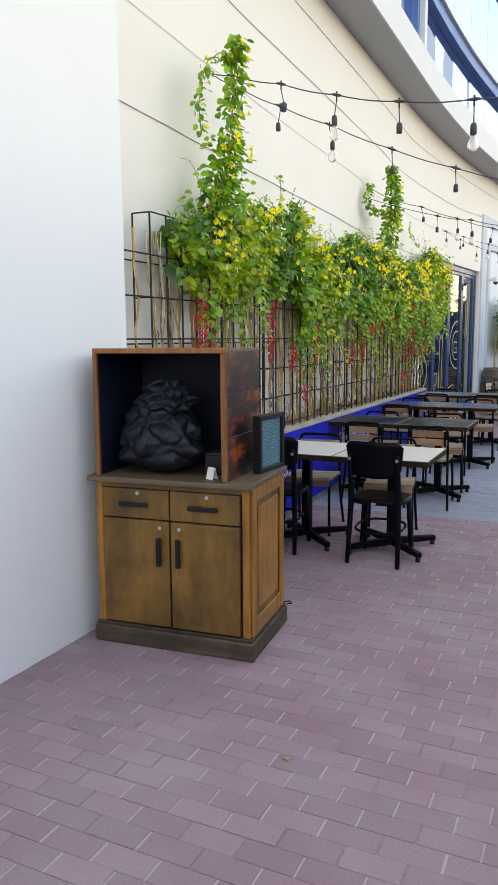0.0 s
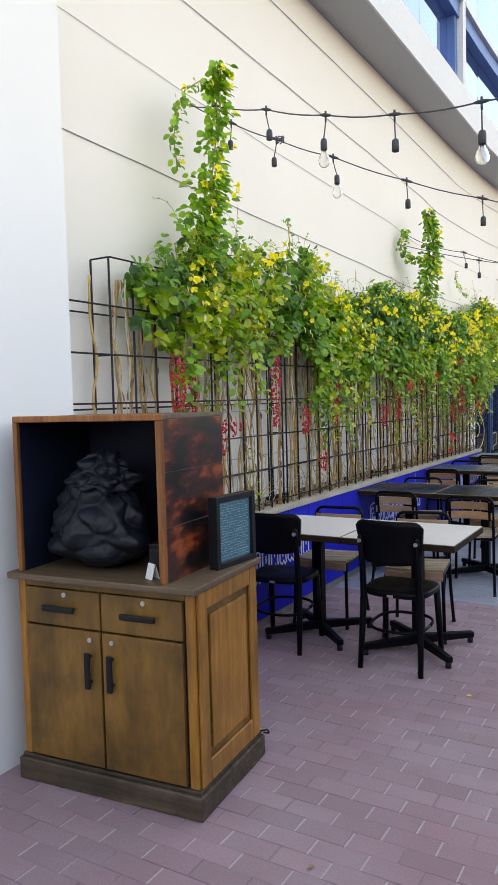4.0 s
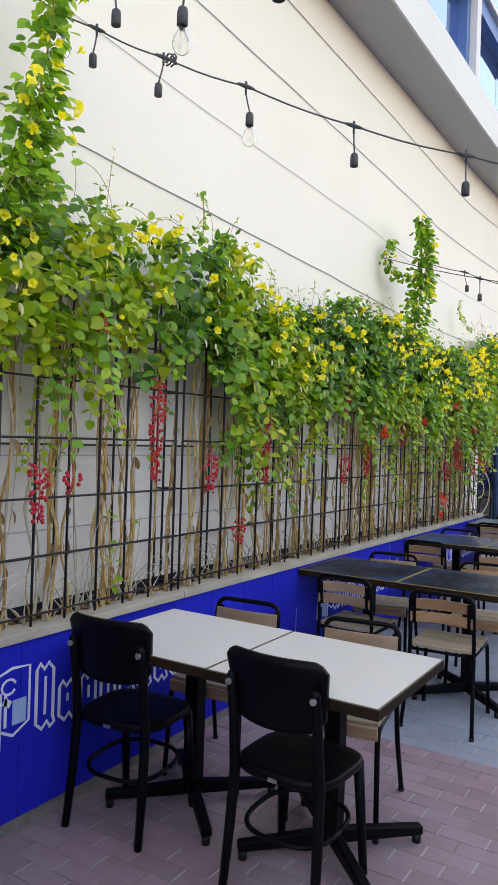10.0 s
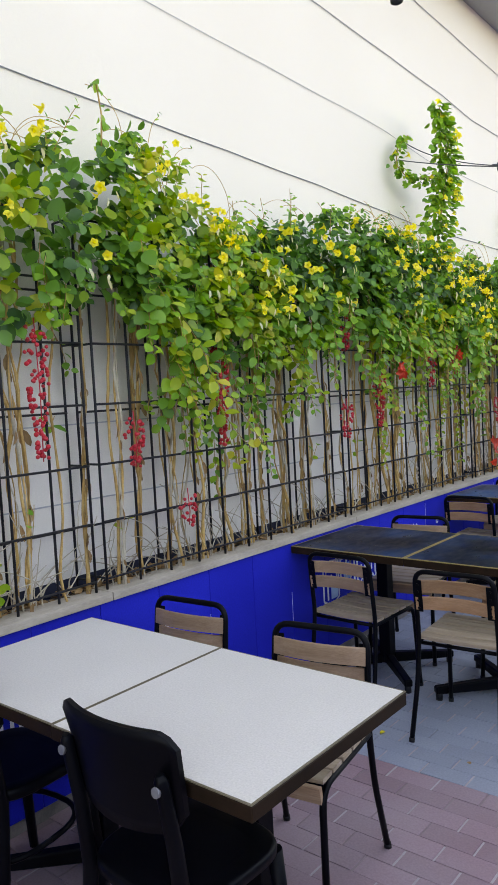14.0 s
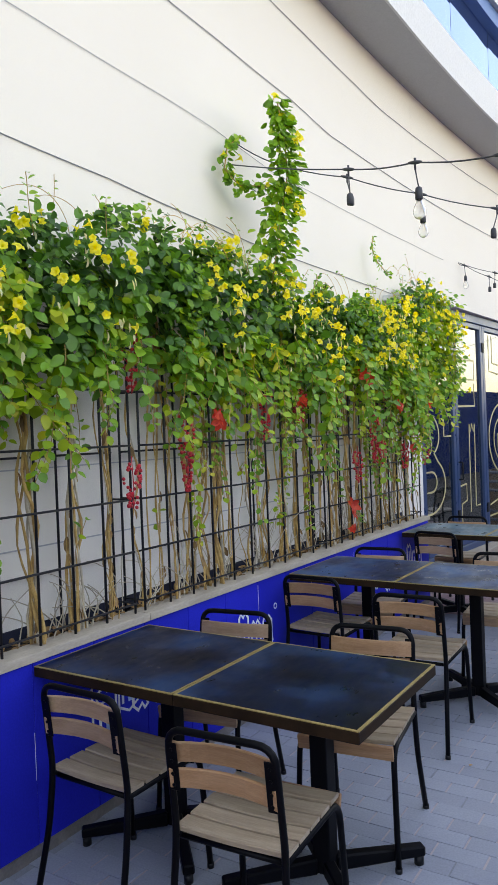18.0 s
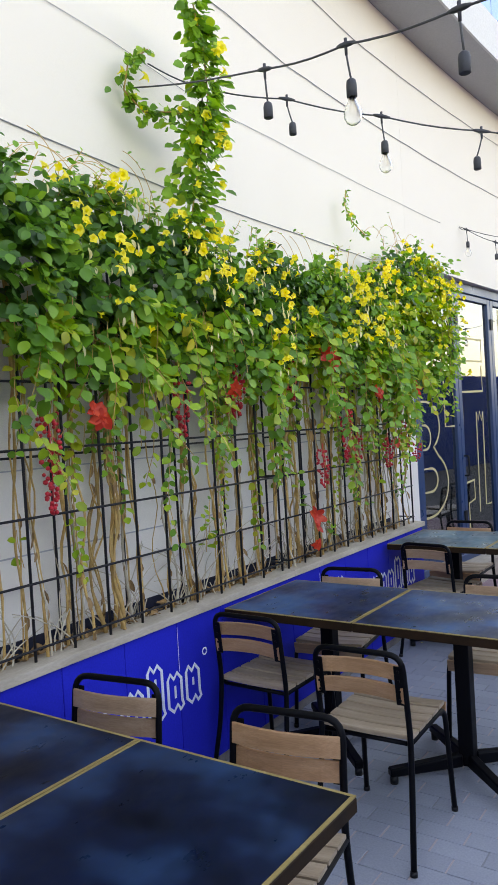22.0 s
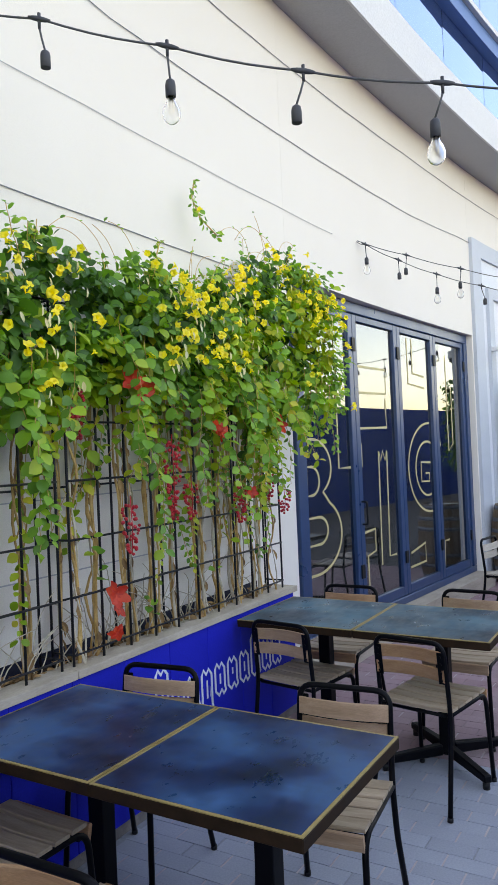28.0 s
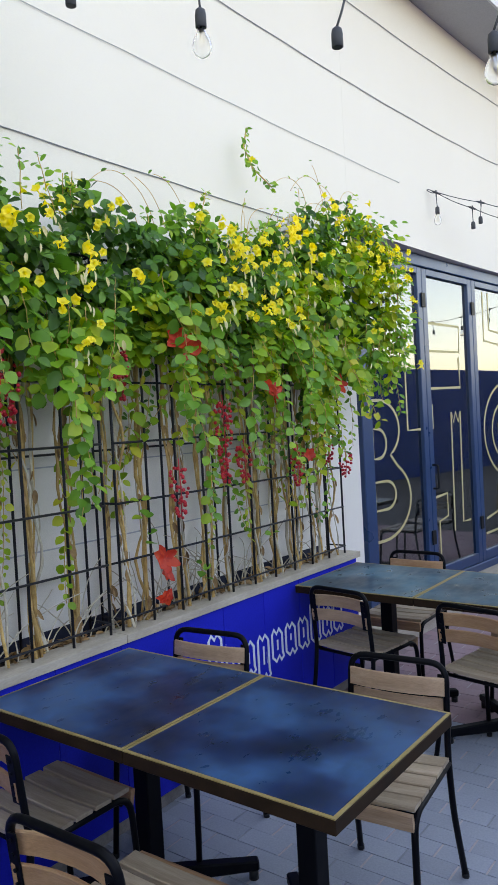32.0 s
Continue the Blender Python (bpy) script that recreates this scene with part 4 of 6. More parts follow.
def bistro_chair():
    """Black wooden chair, facing +y; origin on the floor under the middle of the seat."""
    c = thing("bistro_chair", "black lacquered wooden bistro chair with curved back", "chair", group="black bistro chairs")
    # seat: rounded trapezoid with soft edge
    bm = B()
    outline_pts = []
    n = 40
    for i in range(n):
        a = 2 * math.pi * i / n
        ca, sa = math.cos(a), math.sin(a)
        e = 0.55
        x = math.copysign(abs(ca) ** e, ca) * (0.205 + 0.015 * sa)
        y = math.copysign(abs(sa) ** e, sa) * 0.19 - 0.005
        outline_pts.append((x, y))
    rings = []
    for z, s in ((0.432, 0.95), (0.440, 0.99), (0.455, 1.0), (0.466, 0.985), (0.470, 0.94), (0.464, 0.7)):
        rings.append([bm.verts.new((x * s, y * s, z)) for x, y in outline_pts])
    for a, b in zip(rings, rings[1:]):
        for k in range(n):
            f = bm.faces.new((a[k], a[(k + 1) % n], b[(k + 1) % n], b[k]))
            f.smooth = True
    bm.faces.new(rings[0][::-1])
    bm.faces.new(rings[-1])
    part("seat", bm, "blackwood", c)
    for s in (-1, 1):
        bm = B()
        sweep(bm, [(s * 0.184, -0.215, 0.0), (s * 0.178, -0.188, 0.22), (s * 0.172, -0.172, 0.44), (s * 0.17, -0.19, 0.62), (s * 0.17, -0.218, 0.785), (s * 0.17, -0.221, 0.80)], [0.016, 0.019, 0.021, 0.019, 0.017, 0.009], 10)
        part("rear_leg", bm, "blackwood", c)
        bm = B()
        cyl(bm, (s * 0.17, -0.230, 0.765), (s * 0.17, -0.238, 0.766), 0.012, n=12)
        part("bolt_cap", bm, "wire", c, "grey bolt cap")
        bm = B()
        sweep(bm, [(s * 0.165, 0.155, 0.435), (s * 0.172, 0.175, 0.22), (s * 0.18, 0.195, 0.0)], [0.021, 0.019, 0.016], 10)
        part("front_leg", bm, "blackwood", c)
    bm = B()
    hoop = []
    for i in range(29):
        a = 2 * math.pi * i / 28
        ca, sa = math.cos(a), math.sin(a)
        hoop.append((math.copysign(abs(ca) ** 0.72, ca) * 0.172, math.copysign(abs(sa) ** 0.72, sa) * 0.172 - 0.004, 0.24 + 0.012 * sa))
    sweep(bm, hoop, 0.0095, 8)
    part("stretcher_hoop", bm, "blackwood", c, "bent black stretcher hoop")
    # curved back board
    bm = B()
    nx, nz = 20, 8
    front, rear = [], []
    for j in range(nz + 1):
        v = j / nz
        rf, rr = [], []
        for i in range(nx + 1):
            u = -1 + 2 * i / nx
            half = 0.205 - 0.02 * (1 - v)
            x = u * half
            corner = max(0.0, (abs(u) - 0.72) / 0.28) ** 2.5
            z = 0.645 + v * 0.245 - 0.018 * (1 - v) * (1 - u * u) + 0.038 * corner * (0.5 - v) * 2
            y = -0.208 - 0.034 * v + 0.048 * u * u
            rf.append(bm.verts.new((x, y + 0.007, z)))
            rr.append(bm.verts.new((x, y - 0.007, z)))
        front.append(rf)
        rear.append(rr)
    for g, flip in ((front, False), (rear, True)):
        for a, b in zip(g, g[1:]):
            for i in range(nx):
                q = (a[i], a[i + 1], b[i + 1], b[i])
                f = bm.faces.new(q[::-1] if flip else q)
                f.smooth = True
    for i in range(nx):
        bm.faces.new((front[0][i], rear[0][i], rear[0][i + 1], front[0][i + 1]))
        bm.faces.new((front[-1][i], front[-1][i + 1], rear[-1][i + 1], rear[-1][i]))
    for j in range(nz):
        bm.faces.new((front[j][0], front[j + 1][0], rear[j + 1][0], rear[j][0]))
        bm.faces.new((front[j][-1], rear[j][-1], rear[j + 1][-1], front[j + 1][-1]))
    bmesh.ops.recalc_face_normals(bm, faces=bm.faces)
    part("backrest", bm, "blackwood", c)
    part("label_plate", boxes((-0.018, 0.018, -0.1985, -0.1945, 0.438, 0.452)), "metal", c, "small grey plate")
    return c


bistro = bistro_chair()
bistro.matrix_basis = Matrix.Translation((-0.905, 5.272, 0)) @ Matrix.Rotation(radians(-1), 4, "Z")
copy_thing(bistro, Matrix.Translation((-1.71, 5.282, 0)) @ Matrix.Rotation(radians(5), 4, "Z"))

# ---------------------------------------------------------------- wooden cabinet with its hutch
CABM = Matrix.Translation((-1.902, 3.19, 0)) @ Matrix.Rotation(radians(5.7), 4, "Z")
cab = thing("wooden_cabinet", "worn honey-brown wooden cabinet with two drawers and two doors", "cabinet", CABM)
part("body", boxes((0.025, 0.875, 0.035, 0.565, 0.10, 0.872, 0.003)), "cab_wood", cab)
bm = boxes((0.0, 0.90, 0.0, 0.59, 0.0, 0.095, 0.006))
part("plinth", bm, "cab_plinth", cab, "dusty dark plinth board")
part("plinth_moulding", boxes((0.012, 0.888, 0.014, 0.58, 0.0955, 0.112, 0.005, 2)), "cab_plinth", cab)
part("countertop", boxes((-0.012, 0.897, -0.012, 0.60, 0.874, 0.902, 0.006, 2)), "cab_top", cab, "grey-brown scuffed countertop")
for x0, x1 in ((0.022, 0.060), (0.838, 0.877)):
    part("corner_post", boxes((x0, x1, 0.020, 0.036, 0.113, 0.873, 0.003)), "cab_frame", cab)
part("top_rail", boxes((0.0605, 0.8375, 0.022, 0.036, 0.845, 0.873, 0.002)), "cab_wood", cab)
# thin board that paints the shadow between drawers and doors
part("recess_board", boxes((0.0608, 0.8372, 0.0343, 0.0352, 0.1135, 0.844)), "hutch_inner", cab, "near-black board painted as shade in the gaps")
for i, (x0, x1) in enumerate(((0.066, 0.445), (0.453, 0.828))):
    drawer = part("drawer", boxes((x0, x1, 0.012, 0.034, 0.690, 0.842, 0.004, 2)), "cab_wood", cab)
    xm = (x0 + x1) / 2
    bm = B()
    box(bm, xm - 0.082, xm + 0.082, -0.022, -0.006, 0.755, 0.779, 0.005)
    for s in (-0.062, 0.062):
        cyl(bm, (xm + s, -0.008, 0.766), (xm + s, 0.013, 0.766), 0.006, n=8)
    part("handle", bm, "black_plastic", drawer, "black bar handle")
    bm = B()
    cyl(bm, (xm + 0.015, 0.006, 0.822), (xm + 0.015, 0.013, 0.822), 0.010, n=12)
    part("lock", bm, "metal", drawer, "round steel lock")
    leafd = part("door", boxes((x0 + 0.001, x1 - 0.001, 0.010, 0.034, 0.122, 0.682, 0.004, 2)), "cab_wood", cab)
    hx = x1 - 0.05 if i == 0 else x0 + 0.05
    bm = B()
    box(bm, hx - 0.0135, hx + 0.0135, -0.024, -0.008, 0.452, 0.602, 0.005)
    for z in (0.478, 0.582):
        cyl(bm, (hx, -0.010, z), (hx, 0.011, z), 0.006, n=8)
    part("handle", bm, "black_plastic", leafd, "black bar handle")
    bm = B()
    cyl(bm, (hx, 0.004, 0.648), (hx, 0.011, 0.648), 0.010, n=12)
    part("lock", bm, "metal", leafd, "round steel lock")
# framed side panel
for y0, y1, z0, z1 in ((0.037, 0.105, 0.113, 0.872), (0.495, 0.564, 0.113, 0.872), (0.1055, 0.4945, 0.113, 0.20), (0.1055, 0.4945, 0.80, 0.872)):
    part("side_frame", boxes((0.8755, 0.888, y0, y1, z0, z1, 0.003)), "cab_frame", cab)
part("side_panel", boxes((0.8752, 0.8835, 0.135, 0.465, 0.232, 0.768, 0.007, 2)), "cab_frame", cab, "raised side panel")
bm = B()
sweep(bm, fillet([(0.89, 0.56, 0.12), (0.925, 0.565, 0.13), (0.93, 0.57, 0.112), (0.90, 0.575, 0.108)], 0.02), 0.004, 6)
part("hook", bm, "black_plastic", cab)

hutch = thing("open_hutch", "dark open box hutch with red-brown charred side on the cabinet", "hutch", CABM @ Matrix.Translation((0.035, 0.02, 0.9025)))
HW, HD, HH = 0.725, 0.50, 0.652
# the inside boards carry the hutch's shade in their colour
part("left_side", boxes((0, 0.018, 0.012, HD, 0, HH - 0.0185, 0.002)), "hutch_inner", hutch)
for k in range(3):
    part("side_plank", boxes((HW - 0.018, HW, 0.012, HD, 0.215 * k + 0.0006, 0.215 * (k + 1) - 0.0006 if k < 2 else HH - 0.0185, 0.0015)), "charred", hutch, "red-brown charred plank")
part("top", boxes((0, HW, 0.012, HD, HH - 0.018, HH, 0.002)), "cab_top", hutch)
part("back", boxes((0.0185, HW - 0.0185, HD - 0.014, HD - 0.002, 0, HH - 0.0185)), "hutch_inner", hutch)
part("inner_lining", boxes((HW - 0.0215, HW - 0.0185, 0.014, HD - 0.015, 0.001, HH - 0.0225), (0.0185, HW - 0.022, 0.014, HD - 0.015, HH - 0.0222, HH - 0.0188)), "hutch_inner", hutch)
part("frame_rail", boxes((-0.004, HW + 0.004, -0.008, 0.0115, HH - 0.022, HH + 0.004, 0.003)), "hutch_frame", hutch, "red-brown front rail")
for x0, x1 in ((-0.004, 0.020), (HW - 0.026, HW + 0.004)):
    part("frame_stile", boxes((x0, x1, -0.008, 0.0115, 0, HH - 0.0225, 0.003)), "hutch_frame", hutch, "red-brown front stile")


def rubbish_bag():
    bag = thing("plastic_bag", "crumpled black plastic bag slumped inside the hutch", "bag", CABM @ Matrix.Translation((0.35, 0.21, 0.903)))
    def crumple(name, size, base, seed, fold, label):
        bm = B()
        bmesh.ops.create_icosphere(bm, subdivisions=6 if size.z > 0.2 else 5, radius=1.0)
        o = Vector((seed, seed * 0.7, 1.3))
        for v in bm.verts:
            p = v.co.copy()
            h = (p.z + 1) / 2
            w = (1.14 - 0.50 * h ** 1.2) * (1 + 0.10 * noise.noise(p * 1.6 + o))
            q = Vector((p.x * w * size.x, p.y * w * size.y, h * size.z))
            d1 = noise.voronoi(Vector((p.x * 1.3, p.y * 1.3, p.z * 1.7)) + o)[0]
            d2 = noise.voronoi(p * 2.6 + o)[0]
            lift = (d1[1] - d1[0]) * fold + (d2[1] - d2[0]) * fold * 0.30 + noise.noise(p * 2.3 - o) * fold * 0.5 - fold * 0.4
            q += Vector((p.x, p.y, p.z * 0.35)) * lift
            q.z = max(q.z, 0.002)
            v.co = q + base
            v.co.y = max(-0.185, min(0.185, v.co.y))
        for f in bm.faces:
            f.smooth = True
        part(name, bm, "bag", bag, label)

    crumple("sack", Vector((0.25, 0.18, 0.42)), Vector((-0.02, 0, 0)), 3.1, 0.068, "sagging black sack")
    crumple("tied_neck", Vector((0.15, 0.12, 0.20)), Vector((0.02, -0.03, 0.31)), 7.7, 0.07, "crumpled tied neck of the bag")


rubbish_bag()
sign = thing("framed_sign", "small black framed sign with teal lettering on the cabinet", "sign", CABM @ Matrix.Translation((0.80, 0.295, 0.9025)) @ Matrix.Rotation(radians(-9), 4, "Z"))
SW, SH = 0.285, 0.302
part("frame", boxes((0, 0.045, 0, 0.024, 0, SH, 0.002), (0, 0.045, SW - 0.024, SW, 0, SH, 0.002), (0.0005, 0.0445, 0.0245, SW - 0.0245, 0, 0.024, 0.002), (0.0005, 0.0445, 0.0245, SW - 0.0245, SH - 0.024, SH, 0.002)), "black_plastic", sign)
part("board", boxes((0.02, 0.03, 0.0248, SW - 0.0248, 0.0245, SH - 0.0245)), "chalk", sign, "dark teal board")
rs = random.Random(4)
for k in range(21):
    z = 0.264 - k * 0.0115
    bm = B()
    y = 0.034 + rs.uniform(0, 0.02)
    while y < SW - 0.05:
        w = rs.uniform(0.008, 0.026)
        dz = rs.uniform(-0.002, 0.002)
        e = min(y + w, SW - 0.036)
        h = rs.uniform(0.002, 0.005)
        box(bm, 0.0302, 0.0312, y, e, z + dz, z + dz + h)
        y += w + rs.uniform(0.002, 0.010)
    part("text_line", bm, "chalk_text", sign, "line of unreadable teal writing")
tin = thing("small_black_box", "small black box behind the card in the hutch", "box", CABM @ Matrix.Translation((0.64, 0.24, 0.9025)) @ Matrix.Rotation(radians(8), 4, "Z"))
part("body", boxes((-0.07, 0.07, -0.05, 0.05, 0, 0.10, 0.006, 2)), "black_plastic", tin)
part("lid", boxes((-0.072, 0.072, -0.052, 0.052, 0.1005, 0.118, 0.005, 2)), "black_plastic", tin)
card = thing("folded_card", "small white folded card on the cabinet", "card", CABM @ Matrix.Translation((0.63, 0.10, 0.9025)) @ Matrix.Rotation(radians(-25), 4, "Z"))
bm = B()
box(bm, 0, 0.05, -0.0008, 0.0008, 0, 0.062, turn=Matrix.Translation((0, -0.018, 0)) @ Matrix.Rotation(radians(-16), 4, "X"))
part("front_flap", bm, "paper", card)
bm = B()
box(bm, 0, 0.05, -0.0008, 0.0008, 0, 0.062, turn=Matrix.Translation((0, 0.018, 0)) @ Matrix.Rotation(radians(16), 4, "X"))
part("rear_flap", bm, "paper", card)

# ---------------------------------------------------------------- wires on the wall and festoon strings
WIRES = (
    (lambda y: float(np.interp(y, (4, 5.8, 8, 9.4, 11.4), (3.03, 2.98, 2.93, 2.875, 2.89))), 12.3, 0.0028),
    (lambda y: float(np.interp(y, (4, 4.9, 6.4, 8.9, 9.6, 12.4), (3.64, 3.59, 3.54, 3.495, 3.42, 3.455))), 13.2, 0.0016),
    (lambda y: float(np.interp(y, (5, 6.1, 8.3, 10, 10.6, 15, 16.4), (4.165, 4.13, 4.075, 4.02, 3.97, 4.04, 4.11))), 17.0, 0.0028),
    (lambda y: float(np.interp(y, (6, 9, 11.7, 15), (4.69, 4.635, 4.55, 4.64))), 24.0, 0.0028),
)
for height, yb, thick in WIRES:
    w = thing("wall_wire", "thin steel wire stretched along the cream wall", "wire")
    bm = B()
    ys = span(3.75, yb, 0.9)
    pts = []
    for y0, y1 in zip(ys, ys[1:]):
        for k in range(4):
            y = y0 + (y1 - y0) * k / 4
            pts.append((wall_x(y) + 0.006, y, height(y) - 0.004 * math.sin(math.pi * k / 4)))
    pts.append((wall_x(yb) + 0.006, yb, height(yb)))
    sweep(bm, pts, thick, 5)
    part("strand", bm, "wire", w)
    for y in (ys[0], ys[-1]):
        bm = B()
        cyl(bm, (wall_x(y) - 0.005, y, height(y)), (wall_x(y) + 0.012, y, height(y)), 0.0028, n=6)
        part("standoff", bm, "wire", w)


def string_light(nodes, bulbs, label="festoon string with drop sockets and a few clear bulbs"):
    s = thing("festoon_string", label, "string lights", group="festoon strings")
    rs = random.Random(int(nodes[1][1] * 100))
    pts = []
    for a, b in zip(nodes, nodes[1:]):
        a, b = Vector(a), Vector(b)
        for k in range(5):
            t = k / 5
            pts.append(a.lerp(b, t) - Vector((0, 0, 0.012 * math.sin(math.pi * t))))
    pts.append(Vector(nodes[-1]))
    bm = B()
    sweep(bm, pts, 0.0037, 6)
    part("cable", bm, "cable", s)
    for i, p in enumerate(nodes[1:-1]):
        p = Vector(p)
        d = (Vector(nodes[i + 2]) - Vector(nodes[i])).normalized()
        bm = B()
        sweep(bm, [p - d * 0.040, p - d * 0.022, p, p + d * 0.022, p + d * 0.040], [0.0048, 0.0082, 0.0100, 0.0082, 0.0048], 8)
        cyl(bm, p + Vector((0, 0, 0.02)), p - Vector((0, 0, 0.035)), 0.006, 0.005, n=8)
        junction = part("junction", bm, "socket", s, "dark moulded cable joint")
        lean = Vector((rs.uniform(-0.025, 0.025), rs.uniform(-0.025, 0.02), 0))
        e = p + lean - Vector((0, 0, 0.118))
        bm = B()
        sweep(bm, [p - Vector((0, 0, 0.03)), p + lean * 0.4 - Vector((0, 0, 0.07)), e], 0.0036, 6)
        part("drop_cord", bm, "cable", s)
        bm = B()
        lathe(bm, [(0.008, 0.0), (0.015, -0.006), (0.0175, -0.02), (0.0175, -0.058), (0.014, -0.060)], 12, e)
        part("lamp_socket", bm, "socket", s, "dark grey lamp socket")
        if i in bulbs:
            q = e - Vector((0, 0, 0.0605))
            bm = B()
            lathe(bm, [(0.012, 0.0), (0.014, -0.012), (0.024, -0.030), (0.030, -0.050), (0.029, -0.066), (0.022, -0.080), (0.010, -0.088), (0.002, -0.090)], 16, q)
            bulb = part("bulb", bm, "bulb_glass", s, "clear glass bulb")
            bulb.visible_shadow = False
            bm = B()
            sweep(bm, [q + Vector((-0.006, 0, -0.006)), q + Vector((-0.009, 0, -0.05)), q + Vector((0, 0.006, -0.056)), q + Vector((0.009, 0, -0.05)), q + Vector((0.006, 0, -0.006))], 0.0014, 4)
            part("filament", bm, "filament", s)
    return s


string_light([(-2.2, 5.02, 3.50), (-1.92, 4.93, 3.40), (-1.49, 4.79, 3.24), (-1.07, 4.67, 3.08), (-0.64, 4.51, 2.94), (-0.20, 4.36, 2.85), (0.25, 4.20, 2.80), (0.70, 4.05, 2.80), (1.15, 3.90, 2.85), (1.6, 3.75, 2.95), (3.2, 3.2, 3.5)], (0, 2, 4, 6, 8))
S2 = string_light([(-2.2, 5.06, 3.52), (-1.97, 5.19, 3.392), (-1.74, 5.37, 3.292), (-1.42, 5.55, 3.167), (-1.01, 5.79, 3.002), (-0.57, 5.97, 2.857), (-0.12, 6.16, 2.742), (0.32, 6.35, 2.652), (0.76, 6.54, 2.632), (1.21, 6.73, 2.672), (3.0, 7.5, 3.4)], (2, 6, 8))
string_light([(-2.2, 9.08, 3.30), (-1.25, 8.75, 2.96), (-0.86, 8.63, 2.87), (-0.43, 8.45, 2.75), (0.0, 8.28, 2.68), (0.43, 8.11, 2.66), (0.86, 7.94, 2.68), (1.3, 7.77, 2.74), (3.0, 7.1, 3.4)], (1, 3, 5))
string_light([(-2.2, 9.2, 3.46), (-1.968, 9.325, 3.312), (-1.588, 9.485, 3.197), (-1.188, 9.665, 3.057), (-0.788, 9.865, 2.937), (-0.388, 10.065, 2.862), (0.012, 10.225, 2.792), (0.412, 10.405, 2.772), (0.812, 10.585, 2.792), (3.0, 11.6, 3.5)], (0, 2, 4, 6))
string_light([(-2.13, 13.66, 3.49), (-2.07, 13.71, 3.465), (-1.87, 13.98, 3.35), (-1.62, 14.28, 3.24), (-1.30, 14.60, 3.14), (-0.96, 14.94, 3.06), (-0.62, 15.28, 3.0), (-0.25, 15.65, 2.97), (2.0, 17.9, 3.4)], (0, 2, 4))
string_light([(-2.13, 13.68, 3.50), (-1.82, 14.05, 3.40), (-1.44, 14.43, 3.29), (-1.04, 14.83, 3.20), (-0.64, 15.23, 3.14), (-0.22, 15.65, 3.11), (2.4, 18.2, 3.5)], (1, 3))
string_light([(-1.60, 18.0, 3.36), (-1.42, 17.95, 3.28), (-1.05, 17.85, 3.14), (-0.68, 17.75, 3.04), (-0.3, 17.65, 2.98), (0.1, 17.55, 2.96), (3.0, 16.8, 3.5)], (1, 3))
clip = B()
for k in range(5):
    a = k * 1.3
    c = Vector((-1.735, 5.395, 3.30))
    sweep(clip, [c + Vector((0.026 * math.cos(a + b), 0.020 * math.sin(a + b) + 0.02, 0.02 * math.sin(b * 1.5))) for b in (0, 0.8, 1.6, 2.4, 3.2)], 0.0042, 6)
part("knotted_cable_end", clip, "cable", S2)

wall_box = thing("junction_box", "small white junction box on the cream wall", "junction box", Matrix.Translation((-2.219, 11.60, 2.775)))
part("bracket", boxes((0, 0.10, -0.03, 0.03, 0.02, 0.07, 0.004)), "camera_white", wall_box)
part("lid", boxes((0.1005, 0.175, -0.075, 0.075, 0, 0.095, 0.008, 2)), "camera_white", wall_box)

# ---------------------------------------------------------------- far end: barrel, cameras, lamp
def barrel(at):
    b = thing("oak_barrel", "old oak barrel with blue-grey steel hoops", "barrel", Matrix.Translation(at))
    n = 20
    rad = lambda z: 0.27 + 0.065 * (1 - ((z - 0.475) / 0.475) ** 2)
    zs = [0.0, 0.12, 0.25, 0.475, 0.70, 0.83, 0.95]
    for k in range(n):
        bm = B()
        a0, a1 = 2 * math.pi * (k + 0.03) / n, 2 * math.pi * (k + 0.97) / n
        rows = []
        for z in zs:
            r = rad(z)
            rows.append([bm.verts.new((rr * math.cos(a), rr * math.sin(a), z)) for rr, a in ((r, a0), (r * 1.003, (a0 + a1) / 2), (r, a1), (r - 0.025, a1), (r - 0.025, a0))])
        for u, w in zip(rows, rows[1:]):
            for j in range(5):
                bm.faces.new((u[j], u[(j + 1) % 5], w[(j + 1) % 5], w[j]))
        bm.faces.new(rows[0][::-1])
        bm.faces.new(rows[-1])
        part("stave", bm, "barrel_wood", b)
    for z in (0.03, 0.17, 0.30, 0.62, 0.75, 0.89):
        bm = B()
        r0, r1 = rad(z) + 0.004, rad(z + 0.045) + 0.004
        lathe(bm, [(r0 - 0.012, z), (r0, z), (r1, z + 0.045), (r1 - 0.012, z + 0.045)], 32)
        part("hoop", bm, "hoop", b)
    bm = B()
    lathe(bm, [(0.246, 0.90), (0.246, 0.925), (0.01, 0.926)], 24)
    part("head", bm, "barrel_wood", b)


barrel((-1.50, 16.9, 0))
dome = thing("dome_camera", "white dome security camera on the portal post", "camera", Matrix.Translation((wall_x(17.12) + 0.13, 17.12, 2.80)))
bm = B()
lathe(bm, [(0.055, 0.10), (0.06, 0.08), (0.06, 0.02), (0.055, 0.0)], 16, (0.07, 0, 0))
part("housing", bm, "camera_white", dome)
bm = B()
lathe(bm, [(0.050, -0.001), (0.046, -0.03), (0.03, -0.05), (0.006, -0.058)], 16, (0.07, 0, 0))
part("dome", bm, "black_plastic", dome, "dark dome lens")
part("bracket", boxes((-0.08, 0.02, -0.03, 0.03, 0.03, 0.09, 0.006)), "camera_white", dome)
spot = thing("wall_spotlight", "small grey swivel spotlight on the pale wall", "spotlight", Matrix.Translation((wall_x(18.1) + 0.006, 18.1, 2.98)))
bm = B()
